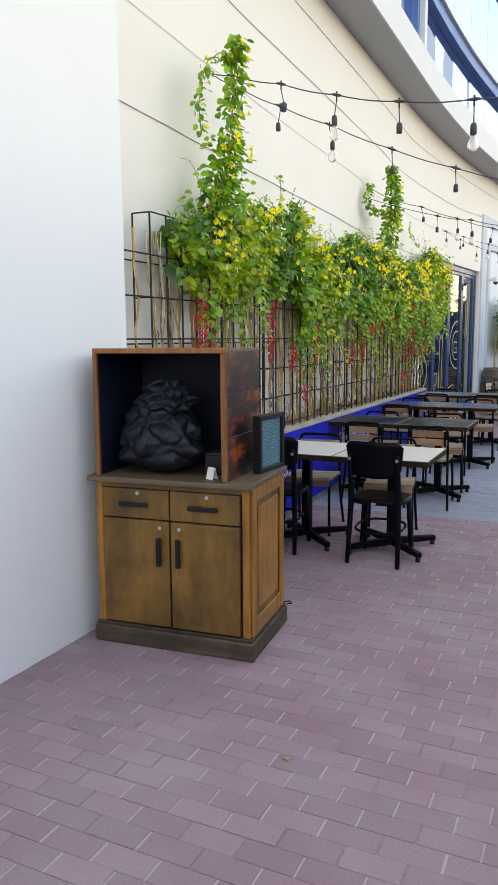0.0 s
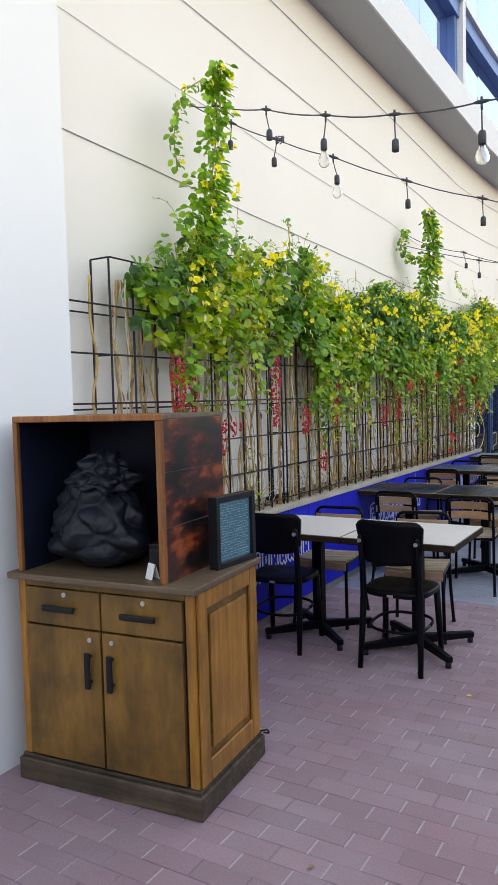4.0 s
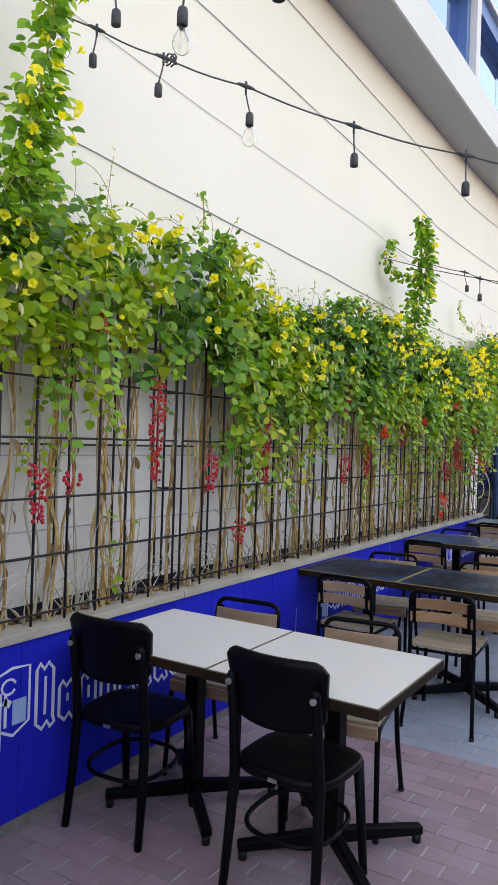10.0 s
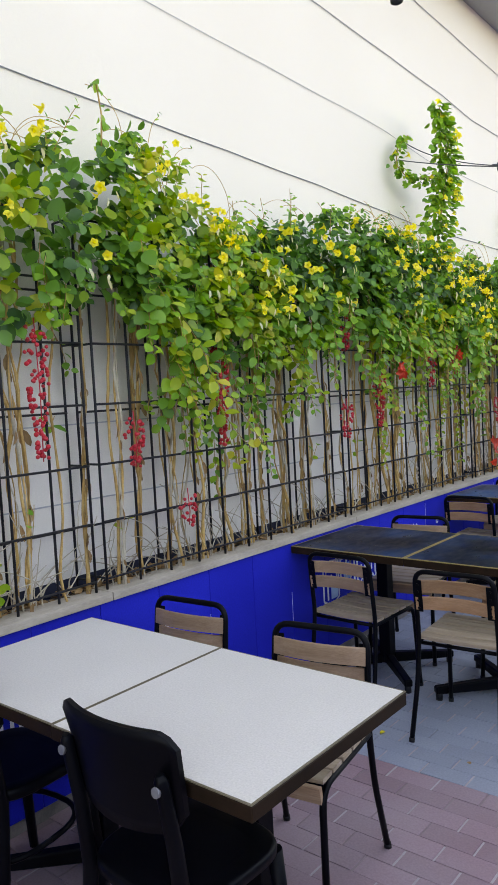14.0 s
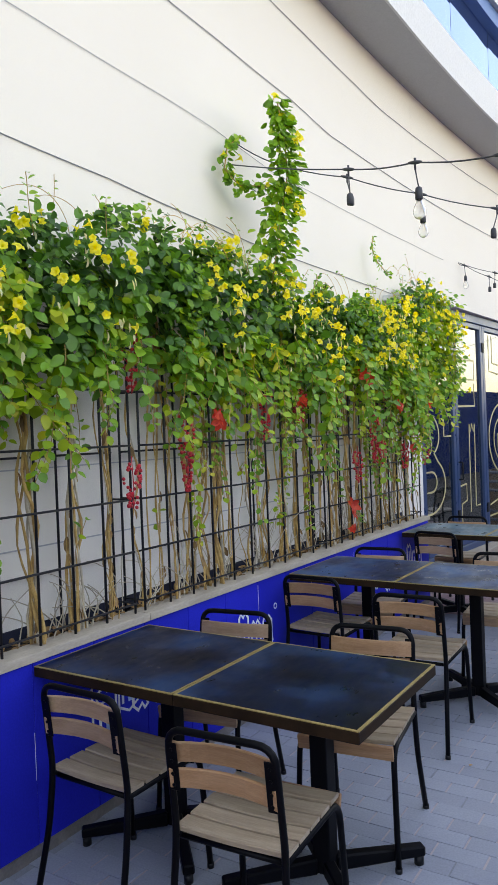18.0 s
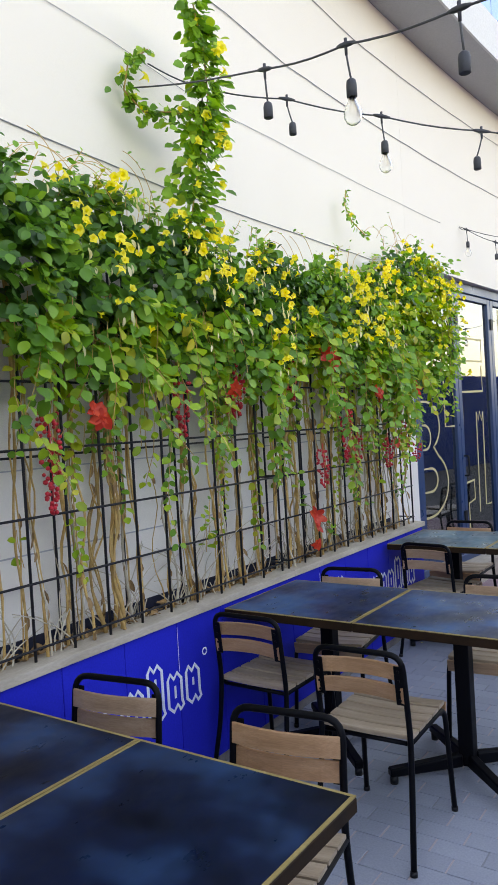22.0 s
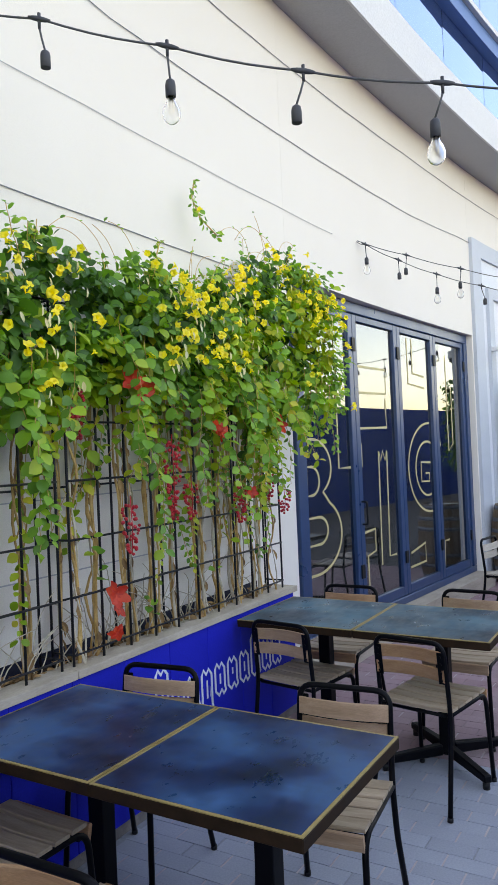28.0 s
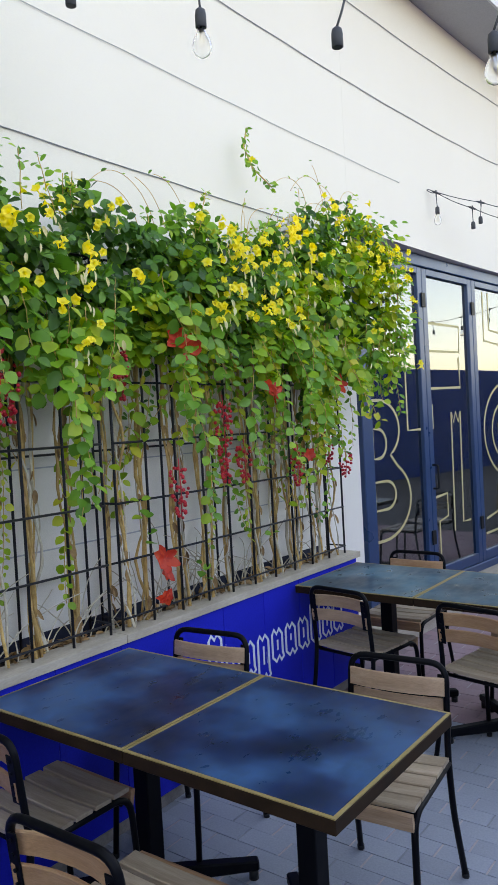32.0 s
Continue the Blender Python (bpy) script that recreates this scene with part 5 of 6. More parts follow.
cyl(bm, (0, 0, 0), (0.05, 0, 0), 0.045, n=14)
part("wall_plate", bm, "soffit", spot)
bm = B()
cyl(bm, (0.05, 0, -0.02), (0.16, -0.10, -0.05), 0.04, 0.055, n=14)
part("lamp_head", bm, "socket", spot)

# unseen blue wall added for door glass to mirror; also cuts low light
setting("wall_opposite", boxes((6.0, 6.3, -40, 58, -0.08, 2.9)), "hoarding", "unseen plain blue wall added for the door reflections", "wall")

# block added beyond the terrace to keep sun off the blue wall
setting("wall_far_wing", boxes((-8, 3.0, 34.3, 90, -0.08, 16.0)), "facade", "unseen sandy block added to shade the blue wall", "wall")

# ---------------------------------------------------------------- climbing plants
TOP_Y = (3.95, 4.1, 4.36, 4.6, 4.8, 5.15, 5.43, 5.64, 5.91, 6.1, 6.4, 6.55, 6.8, 7.2, 7.5, 7.73, 8.2, 8.9, 9.5, 9.9, 10.3, 10.5, 10.7, 11.0, 11.38, 11.55, 11.9, 12.2, 12.45)
TOP_Z = (2.26, 2.36, 2.42, 2.49, 2.62, 2.68, 2.6, 2.66, 2.65, 2.72, 2.72, 2.54, 2.44, 2.52, 2.54, 2.64, 2.68, 2.64, 2.54, 2.61, 2.57, 2.66, 2.54, 2.66, 2.70, 2.90, 2.96, 2.86, 2.64)
LOW_Y = (3.95, 4.2, 4.56, 4.8, 5.05, 5.54, 5.98, 6.22, 6.38, 6.5, 6.81, 7.03, 7.39, 7.71, 8.06, 8.3, 8.57, 8.86, 9.1, 9.35, 9.7, 9.9, 10.16, 10.66, 10.9, 11.17, 11.4, 11.9, 12.45)
LOW_Z = (2.14, 2.12, 1.80, 1.98, 2.02, 2.0, 2.12, 1.98, 1.66, 1.84, 1.87, 1.87, 1.85, 2.12, 1.91, 1.95, 2.02, 1.92, 1.96, 2.02, 1.93, 1.98, 2.05, 2.1, 2.02, 2.08, 1.96, 1.97, 2.15)
top_z = lambda y: float(np.interp(y, TOP_Y, TOP_Z))
low_z = lambda y: float(np.interp(y, LOW_Y, LOW_Z))

LEAF_V = np.array([(0, 0, 0), (0.27, 0.16, 0.05), (0.41, 0.47, 0.08), (0.29, 0.80, 0.02), (0, 1.02, -0.12), (-0.29, 0.80, 0.02), (-0.41, 0.47, 0.08), (-0.27, 0.16, 0.05), (0, 0.5, -0.04)])
LEAF_F = [(0, 1, 8), (1, 2, 8), (2, 3, 8), (3, 4, 8), (4, 5, 8), (5, 6, 8), (6, 7, 8), (7, 0, 8)]


class Leaves:
    """Gathers many small leaves into one mesh."""

    def __init__(self):
        self.v, self.f = [], []

    def add(self, p, tip, normal, size, wide=1.0):
        y = np.array(tip, float)
        y /= np.linalg.norm(y) + 1e-9
        z = np.array(normal, float)
        z -= y * z.dot(y)
        z /= np.linalg.norm(z) + 1e-9
        x = np.cross(y, z)
        k = len(self.v) * 9
        self.v.append(np.array(p) + size * (LEAF_V[:, :1] * wide * x + LEAF_V[:, 1:2] * y + LEAF_V[:, 2:] * z))
        self.f += [(a + k, b + k, c + k) for a, b, c in LEAF_F]

    def make(self, name, mat, parent, label):
        me = bpy.data.meshes.new(name)
        me.from_pydata(np.concatenate(self.v).tolist(), [], self.f)
        me.materials.append(M[mat])
        for p in me.polygons:
            p.use_smooth = True
        ob = new(name, me)
        ob.parent = parent
        return tagged(ob, label, kind="stuff")


def trumpet_mesh(radius, lobes, notch, curl, seed):
    """A trumpet flower: narrow tube that flares into lobed petals."""
    rs = random.Random(seed)
    bm = B()
    n = lobes * 4
    rings = []
    for k, (r, z) in enumerate(((0.07, -1.25), (0.10, -0.8), (0.22, -0.35), (0.34, -0.08), (0.62, 0.12), (1.0, 0.16))):
        ring = []
        for i in range(n):
            a = 2 * math.pi * i / n
            lobe = 0.5 + 0.5 * math.cos(a * lobes)
            rr = r * (1 - notch * (1 - lobe) * max(0, k - 3) / 2)
            zz = z - (curl * lobe if k == 5 else 0) + rs.uniform(-0.03, 0.03) * (k > 3)
            ring.append(bm.verts.new((rr * radius * math.cos(a), rr * radius * math.sin(a), zz * radius)))
        rings.append(ring)
    for u, w in zip(rings, rings[1:]):
        for i in range(n):
            f = bm.faces.new((u[i], u[(i + 1) % n], w[(i + 1) % n], w[i]))
            f.smooth = True
    return mesh_of("flower", bm, "petal_yellow")


def blossom_mesh(seed):
    """A loose red blossom of broad, uneven, drooping petals."""
    rs = random.Random(seed)
    bm = B()
    for k in range(6):
        a = 2 * math.pi * k / 6 + rs.uniform(-0.35, 0.35)
        ln, wd, dr = rs.uniform(0.050, 0.085), rs.uniform(0.020, 0.034), rs.uniform(-0.25, 0.55)
        prev = None
        for j in range(6):
            u = j / 5
            r, w = u * ln, wd * math.sin(math.pi * min(0.97, 0.10 + 0.85 * u)) * (1 + rs.uniform(-0.15, 0.15))
            z = 0.25 * r - dr * ln * u * u + rs.uniform(-0.003, 0.003)
            row = []
            for s, up in ((-1, 0.007), (0, 0.0), (1, 0.007)):
                x, y = r, s * w
                row.append(bm.verts.new((x * math.cos(a) - y * math.sin(a), x * math.sin(a) + y * math.cos(a), z + up)))
            if prev:
                for q in range(2):
                    f = bm.faces.new((prev[q], prev[q + 1], row[q + 1], row[q]))
                    f.smooth = True
            prev = row
    return mesh_of("blossom", bm, "petal_red")


YELLOW = [trumpet_mesh(0.030, 5, 0.26, 0.22, 1), trumpet_mesh(0.027, 5, 0.22, -0.15, 2), trumpet_mesh(0.033, 5, 0.32, 0.35, 3), trumpet_mesh(0.020, 5, 0.15, -0.7, 4)]
RED = [blossom_mesh(k) for k in range(4)]


def berry_mesh(seed, length):
    rs = random.Random(seed)
    bm = B()
    n = int(length * 215)
    for i in range(n):
        z = -length * (i / n) + rs.uniform(-0.012, 0.012)
        r = 0.036 * (0.5 + 0.5 * math.sin(math.pi * min(1, i / n + 0.25)))
        a = rs.uniform(0, 6.28)
        bmesh.ops.create_icosphere(bm, subdivisions=1, radius=rs.uniform(0.0075, 0.0108), matrix=Matrix.Translation((r * math.cos(a), r * math.sin(a) * 1.2, z)))
    for f in bm.faces:
        f.smooth = True
    sweep(bm, [(0, 0, 0.04), (0.004, 0.004, -length * 0.5), (0, 0, -length)], 0.0022, 4)
    return mesh_of("berry_spray", bm, "berry")


def place(me, name, parent, p, normal, spin, s=1.0):
    q = Vector(normal).to_track_quat("Z", "Y").to_matrix().to_4x4()
    return piece(name, me, parent, Matrix.Translation(p) @ q @ Matrix.Rotation(spin, 4, "Z") @ Matrix.Diagonal((s, s, s, 1)))


def bulge(y, z):
    """How far the foliage stands out from the trellis plane."""
    t, b = top_z(y), low_z(y)
    u = max(0.0, min(1.0, (z - b) / max(0.1, t - b)))
    lump = 0.5 + 0.5 * noise.noise(Vector((y * 1.7, z * 2.0, 3.1)))
    end = max(0.0, min(1.0, (y - 11.3) / 0.9))
    return (0.06 + 0.20 * math.sin(math.pi * min(1.0, 0.15 + u * 0.8)) * (0.55 + 0.7 * lump)) * (1 + 0.45 * end)


def strand(leaves, p, d, length, size, rs, droop=0.5, gap=0.032, skip=0.12, wander=0.14):
    """A leafy shoot that starts at p along d and bends down; leaf pairs turn crosswise."""
    p, d = Vector(p), Vector(d).normalized()
    pts = [p.copy()]
    n = max(2, int(length / gap))
    ph = rs.uniform(0, 3.14)
    for i in range(n):
        d = (d + Vector((rs.uniform(-wander, wander), rs.uniform(-wander, wander), -droop * 0.1))).normalized()
        p = p + d * gap
        p.x = max(p.x, -2.19)
        pts.append(p.copy())
        ref = d.orthogonal().normalized()
        ax = Matrix.Rotation(ph + i * 1.45, 3, d) @ ref
        taper = 1.05 - 0.5 * i / n
        for s in (-1, 1):
            if rs.random() < skip:
                continue
            tip = ax * s * 0.9 + d * rs.uniform(0.15, 0.7) + Vector((rs.uniform(0, 0.45), 0, -rs.uniform(0.1, 0.55)))
            nrm = Vector((0.65, -0.15, 0.75)) + d * 0.25 + Vector((rs.uniform(-0.45, 0.45), rs.uniform(-0.5, 0.5), rs.uniform(-0.35, 0.35)))
            leaves.add(p + ax * s * 0.006, tip, nrm, size * taper * rs.uniform(0.7, 1.15), rs.uniform(0.8, 1.15))
    return pts


def climber(y0, y1, k):
    rs = random.Random(11 + k)
    vine = thing("climbing_vine", "flowering climber with yellow trumpet flowers on the trellis", "climbing plant", group="climbers on the trellis")
    green, yellow, dark = Leaves(), Leaves(), Leaves()
    hi = y1 + (0.45 if k == 3 else 0.0)
    lo = y0 + (0.15 if k == 0 else 0.0)
    span_y = hi - lo
    # inner leaves that close the canopy; the deep green paints its shade in
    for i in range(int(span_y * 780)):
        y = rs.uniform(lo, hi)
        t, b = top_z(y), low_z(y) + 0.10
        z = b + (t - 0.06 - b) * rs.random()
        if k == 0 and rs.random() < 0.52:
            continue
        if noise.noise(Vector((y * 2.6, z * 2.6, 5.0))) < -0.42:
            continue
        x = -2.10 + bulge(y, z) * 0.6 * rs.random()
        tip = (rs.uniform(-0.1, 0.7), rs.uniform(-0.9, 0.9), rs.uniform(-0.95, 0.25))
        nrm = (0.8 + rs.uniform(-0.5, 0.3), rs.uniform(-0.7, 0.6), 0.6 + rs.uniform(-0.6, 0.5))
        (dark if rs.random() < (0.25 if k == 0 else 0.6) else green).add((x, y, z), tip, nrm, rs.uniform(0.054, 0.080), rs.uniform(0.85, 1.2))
    # leafy shoots over the whole front
    stems = []
    bias = 0.46 if k == 0 else 0.14 if k == 1 else 0.08
    for i in range(int(span_y * (90 if k == 0 else 170))):
        y = rs.uniform(lo, hi)
        thin = min(1.0, (y - 3.9) / 0.9) if k == 0 else 1.0
        if rs.random() > 0.3 + 0.7 * thin:
            continue
        u = rs.random() ** 0.85
        t, b = top_z(y), low_z(y) + 0.22 * noise.noise(Vector((y * 5.0, 0.0, 2.0))) - 0.04
        z = b + (t - b) * u
        if noise.noise(Vector((y * 2.6, z * 2.6, 5.0))) < -0.34 - 0.25 * u and rs.random() < 0.85:
            continue
        if abs(y - 11.27) < 0.13 and z > 2.64:
            continue
        w = bulge(y, z)
        reach = rs.uniform(0.35, 0.95)
        p = (-2.07 + w * reach * 0.75, y, z)
        d = (0.9 + rs.uniform(-0.3, 0.3), rs.uniform(-0.9, 0.8), rs.uniform(-0.3, 0.75) if u > 0.3 else rs.uniform(-1.0, 0.2))
        tone = 1.1 * noise.noise(Vector((y * 1.1, z * 1.4, 8.0))) + rs.uniform(-0.3, 0.3) - (0.10 if u > 0.6 else -0.06)
        lv = yellow if tone + bias > 0.30 else dark if tone < (-0.20 if k < 2 else -0.06) else green
        size = rs.uniform(0.060, 0.090) if u < 0.6 else rs.uniform(0.050, 0.074)
        strand(lv, p, d, rs.uniform(0.07, 0.17) * (1.15 if y > 11.6 else 1.0), size, rs, 1.2, 0.029)
    # shoots that stick up over the top and hang from the front
    for i in range(int(span_y * (16, 30, 38, 38)[k])):
        y = rs.uniform(lo + 0.1, hi)
        up = rs.random() < (0.55, 0.36, 0.27, 0.27)[k]
        if up:
            p = (-2.08 + rs.uniform(0, 0.22), y, top_z(y) - 0.10)
            pts = strand(green if rs.random() < 0.7 else yellow, p, (rs.uniform(-0.1, 0.4), rs.uniform(-0.6, 0.6), 1), rs.uniform(0.08, 0.26), 0.044, rs, 0.5, 0.026)
        else:
            p = (-2.05 + bulge(y, low_z(y) + 0.25) * rs.uniform(0.3, 0.9), y, low_z(y) + rs.uniform(0.05, 0.3))
            pts = strand(yellow if rs.random() < (0.5 if k == 0 else 0.28) else green, p, (rs.uniform(-0.1, 0.15), rs.uniform(-0.25, 0.25), -1), rs.uniform(0.3, 1.05) * rs.uniform(0.45, 1) if y < 11.8 else rs.uniform(0.1, 0.5), rs.uniform(0.058, 0.088), rs, 0.6, rs.uniform(0.033, 0.047), 0.18, 0.2)
        stems.append(pts)
    for i in range(int(span_y * 3.6)):
        y = rs.uniform(lo + 0.1, min(hi, 11.85))
        z = rs.uniform(0.85, 1.6)
        pts = strand(yellow if rs.random() < 0.4 else green, (-2.08 + rs.uniform(-0.05, 0.06), y, z), (0.25, rs.uniform(-0.5, 0.5), 1), rs.uniform(0.08, 0.30), rs.uniform(0.045, 0.066), rs, 0.3, 0.042, 0.3)
        stems.append(pts)
    # leafy strings that follow the stems under the canopy
    for i in range(int((y1 - y0) * (1.6, 2.6, 5.0, 5.5)[k])):
        y = y0 + 0.06 + round(rs.uniform(0, y1 - y0 - 0.15) / 0.195) * 0.195 + rs.uniform(-0.04, 0.04)
        if y > 11.75 or y < 4.45:
            continue
        z = low_z(y) + rs.uniform(0.0, 0.15)
        pts = strand(yellow if rs.random() < 0.3 else green if rs.random() < 0.8 else dark, (-2.06 + rs.uniform(-0.02, 0.06), y, z), (0.0, rs.uniform(-0.08, 0.08), -1), (z - 0.85) * rs.uniform(0.4, 0.95), rs.uniform(0.046, 0.068), rs, 0.9, rs.uniform(0.030, 0.042), 0.22, 0.10)
        stems.append(pts)
    # bare wiry tendrils over the top
    for i in range(int(span_y * 8)):
        y = rs.uniform(lo + 0.2, hi - 0.1)
        p, d, pts = Vector((-2.12 + rs.uniform(0, 0.1), y, top_z(y) - 0.05)), Vector((0, rs.uniform(-0.3, 0.6), 1)), []
        turn = rs.choice((-1, 1)) * rs.uniform(0.04, 0.22)
        for j in range(rs.randint(7, 19)):
            pts.append(p.copy())
            d = (d + Vector((0, turn + rs.uniform(-0.12, 0.12), -0.05 - 0.012 * j))).normalized()
            p += d * 0.032
            if j > 5 and rs.random() < 0.35:
                green.add(p, (0.2, rs.uniform(-1, 1), 0.2), (0.7, 0, 0.7), rs.uniform(0.016, 0.03), 0.8)
        stems.append(pts)
    bm = B()
    for pts in stems:
        sweep(bm, pts, 0.0016, 4)
    ob = part("shoot_growth", bm, "stem", vine)
    tagged(ob, "thin wiry shoots", kind="stuff")
    green.make("green_leaves", "leaf", vine, "mid-green oval leaves")
    yellow.make("yellow_green_leaves", "leaf_yellow", vine, "yellow-green oval leaves")
    dark.make("dark_leaves", "leaf_dark", vine, "deep green oval leaves, many inside as painted canopy shade")
    # bundled dry stems, two to four twisted strands each, with dry shreds on them
    dry = Leaves()
    for i in range(int((y1 - y0) / 0.075)):
        y = y0 + 0.04 + round(i * 0.075 / 0.195) * 0.195 + rs.uniform(-0.055, 0.065)
        if y > 11.82:
            continue
        x0, lean, wide = -2.10 + rs.uniform(-0.03, 0.045), rs.uniform(-0.09, 0.09), rs.uniform(0.007, 0.022)
        for q in range(rs.choice((1, 2, 3, 3, 4))):
            bm = B()
            ph, sp = rs.uniform(0, 6.28), rs.uniform(0.4, 1.1)
            pts, rad = [], []
            r0 = rs.uniform(0.0026, 0.0072)
            for j in range(21):
                z = 0.772 + j * 0.075
                swell = wide * (1 + 0.8 * math.sin(j * 0.33 + ph))
                c = Vector((x0 + swell * math.sin(j * sp + ph) * 0.8, y + lean * j / 20 + swell * math.cos(j * sp + ph) + rs.uniform(-0.003, 0.003), z))
                pts.append(c)
                rad.append(r0 * rs.uniform(0.75, 1.3) * (1.2 if j < 3 else 1.0))
                if rs.random() < 0.14:
                    dry.add(c + Vector((0.006, 0, 0)), (rs.uniform(0, 0.3), rs.uniform(-0.35, 0.35), -1), (rs.uniform(0.2, 1), rs.uniform(-1, 1), 0.2), rs.uniform(0.03, 0.075), rs.uniform(0.25, 0.55))
            sweep(bm, pts, rad, 5)
            part("dry_stem", bm, "stem" if rs.random() < 0.7 else "stem_pale", vine)
    bm = B()
    for i in range(int((y1 - y0) * 34)):
        y = rs.uniform(y0, min(y1, 11.8))
        p = Vector((-2.13 + rs.uniform(-0.03, 0.06), y, 0.772))
        d = Vector((rs.uniform(-0.1, 0.15), rs.uniform(-0.6, 0.6), 1))
        pts = []
        curl = rs.uniform(-0.30, 0.30)
        for j in range(rs.randint(5, 17)):
            pts.append(p.copy())
            p = p + d.normalized() * 0.032
            d += Vector((rs.uniform(-0.12, 0.12), curl + rs.uniform(-0.35, 0.35), rs.uniform(-0.14, 0.10)))
            p.x = max(p.x, -2.2)
        sweep(bm, pts, [0.0036 - 0.002 * j / len(pts) for j in range(len(pts))], 5)
    tagged(part("twig_tangle", bm, "stem_pale", vine), "bleached bare twigs", kind="stuff")
    for i in range(int((y1 - y0) * 130)):
        y = rs.uniform(y0, min(y1, 11.8))
        dry.add((-2.17 + rs.uniform(0, 0.075), y, 0.796 + rs.uniform(0, 0.03)), (rs.uniform(-1, 1), rs.uniform(-1, 1), rs.uniform(-0.2, 0.5)), (rs.uniform(-0.5, 0.6), rs.uniform(-0.5, 0.5), 1), rs.uniform(0.03, 0.055), rs.uniform(0.5, 1.0))
    dry.make("dry_leaves", "dry_leaf", vine, "dry brown leaves caught on stems")
    # yellow flowers in loose groups
    wilted = Leaves()
    groups = int(span_y * (10 if k == 0 else 19 if k == 1 else 29 if k == 2 else 40))
    for i in range(groups):
        y = rs.uniform(lo + 0.25, hi)
        z = low_z(y) + (top_z(y) - low_z(y)) * (0.06 + 0.97 * rs.random() ** 0.55)
        w = bulge(y, min(z, top_z(y) - 0.05))
        for j in range(rs.choice((1, 1, 2, 3, 4 if k else 2))):
            p = (-2.0 + w + rs.uniform(-0.03, 0.05), y + rs.uniform(-0.05, 0.05), z + rs.uniform(-0.05, 0.05))
            place(rs.choice(YELLOW), "flower", vine, p, (0.9 + rs.uniform(-0.7, 0.3), rs.uniform(-1.2, 0.6), rs.uniform(-0.4, 0.9)), rs.uniform(0, 6), rs.uniform(0.55, 0.9))
        for j in range(rs.choice((0, 1, 2, 3))):
            p = (-1.995 + w + rs.uniform(-0.03, 0.04), y + rs.uniform(-0.07, 0.07), z - rs.uniform(0.02, 0.11))
            wilted.add(p, (rs.uniform(0, 0.4), rs.uniform(-0.4, 0.4), -1), (1, rs.uniform(-0.6, 0.6), 0.2), rs.uniform(0.028, 0.046), rs.uniform(0.35, 0.6))
    wilted.make("wilted_growth", "petal_cream", vine, "wilted cream flowers hanging below the fresh ones")
    return vine


VINES = [climber(a, b, k) for k, (a, b) in enumerate(CAGES)]


def vine_at(y):
    return VINES[max(i for i, (a, b) in enumerate(CAGES) if y >= a - 0.2 or i == 0)]


# hanging red berry clusters: place along the wall, top height, length
BERRIES = [(4.48, 1.86, 0.46), (4.60, 1.80, 0.46), (4.44, 1.50, 0.14), (4.91, 1.50, 0.24), (5.09, 1.46, 0.08), (5.64, 1.90, 0.50), (6.10, 1.53, 0.20), (6.67, 1.86, 0.48), (6.40, 1.16, 0.13),
           (7.82, 2.12, 0.28), (7.80, 1.52, 0.20), (8.21, 1.74, 0.38), (8.99, 1.87, 0.26), (9.36, 2.04, 0.34), (9.42, 1.9, 0.2), (9.94, 1.98, 0.20), (10.27, 1.48, 0.22), (10.60, 1.76, 0.38),
           (10.75, 1.55, 0.18), (11.23, 1.50, 0.20), (11.56, 1.60, 0.20), (11.75, 1.45, 0.15)]
for i, (y, z, ln) in enumerate(BERRIES):
    cluster = piece("berry_spray", berry_mesh(i, ln), vine_at(y), Matrix.Translation((-1.935, y, z)))
    tagged(cluster, "hanging cluster of small red berries")
REDS = [(5.17, 2.10, -1.93), (4.48, 1.48, -1.97), (8.38, 1.74, -1.93), (8.43, 1.71, -1.94), (9.30, 1.83, -1.92), (10.15, 1.10, -2.0), (10.16, 1.04, -2.0), (10.15, 0.93, -2.0), (10.20, 2.03, -1.90), (10.27, 1.99, -1.90),
        (10.85, 1.84, -1.90), (10.91, 1.81, -1.90), (11.27, 1.47, -1.95), (11.54, 1.86, -1.90)]
for i, (y, z, x) in enumerate(REDS):
    rs = random.Random(i)
    b = place(RED[i % 4], "blossom", vine_at(y), (x + 0.06, y, z), (1, rs.uniform(-0.6, 0.1), rs.uniform(-0.2, 0.3)), rs.uniform(0, 6), rs.uniform(0.5, 0.85))
    tagged(b, "large red blossom")


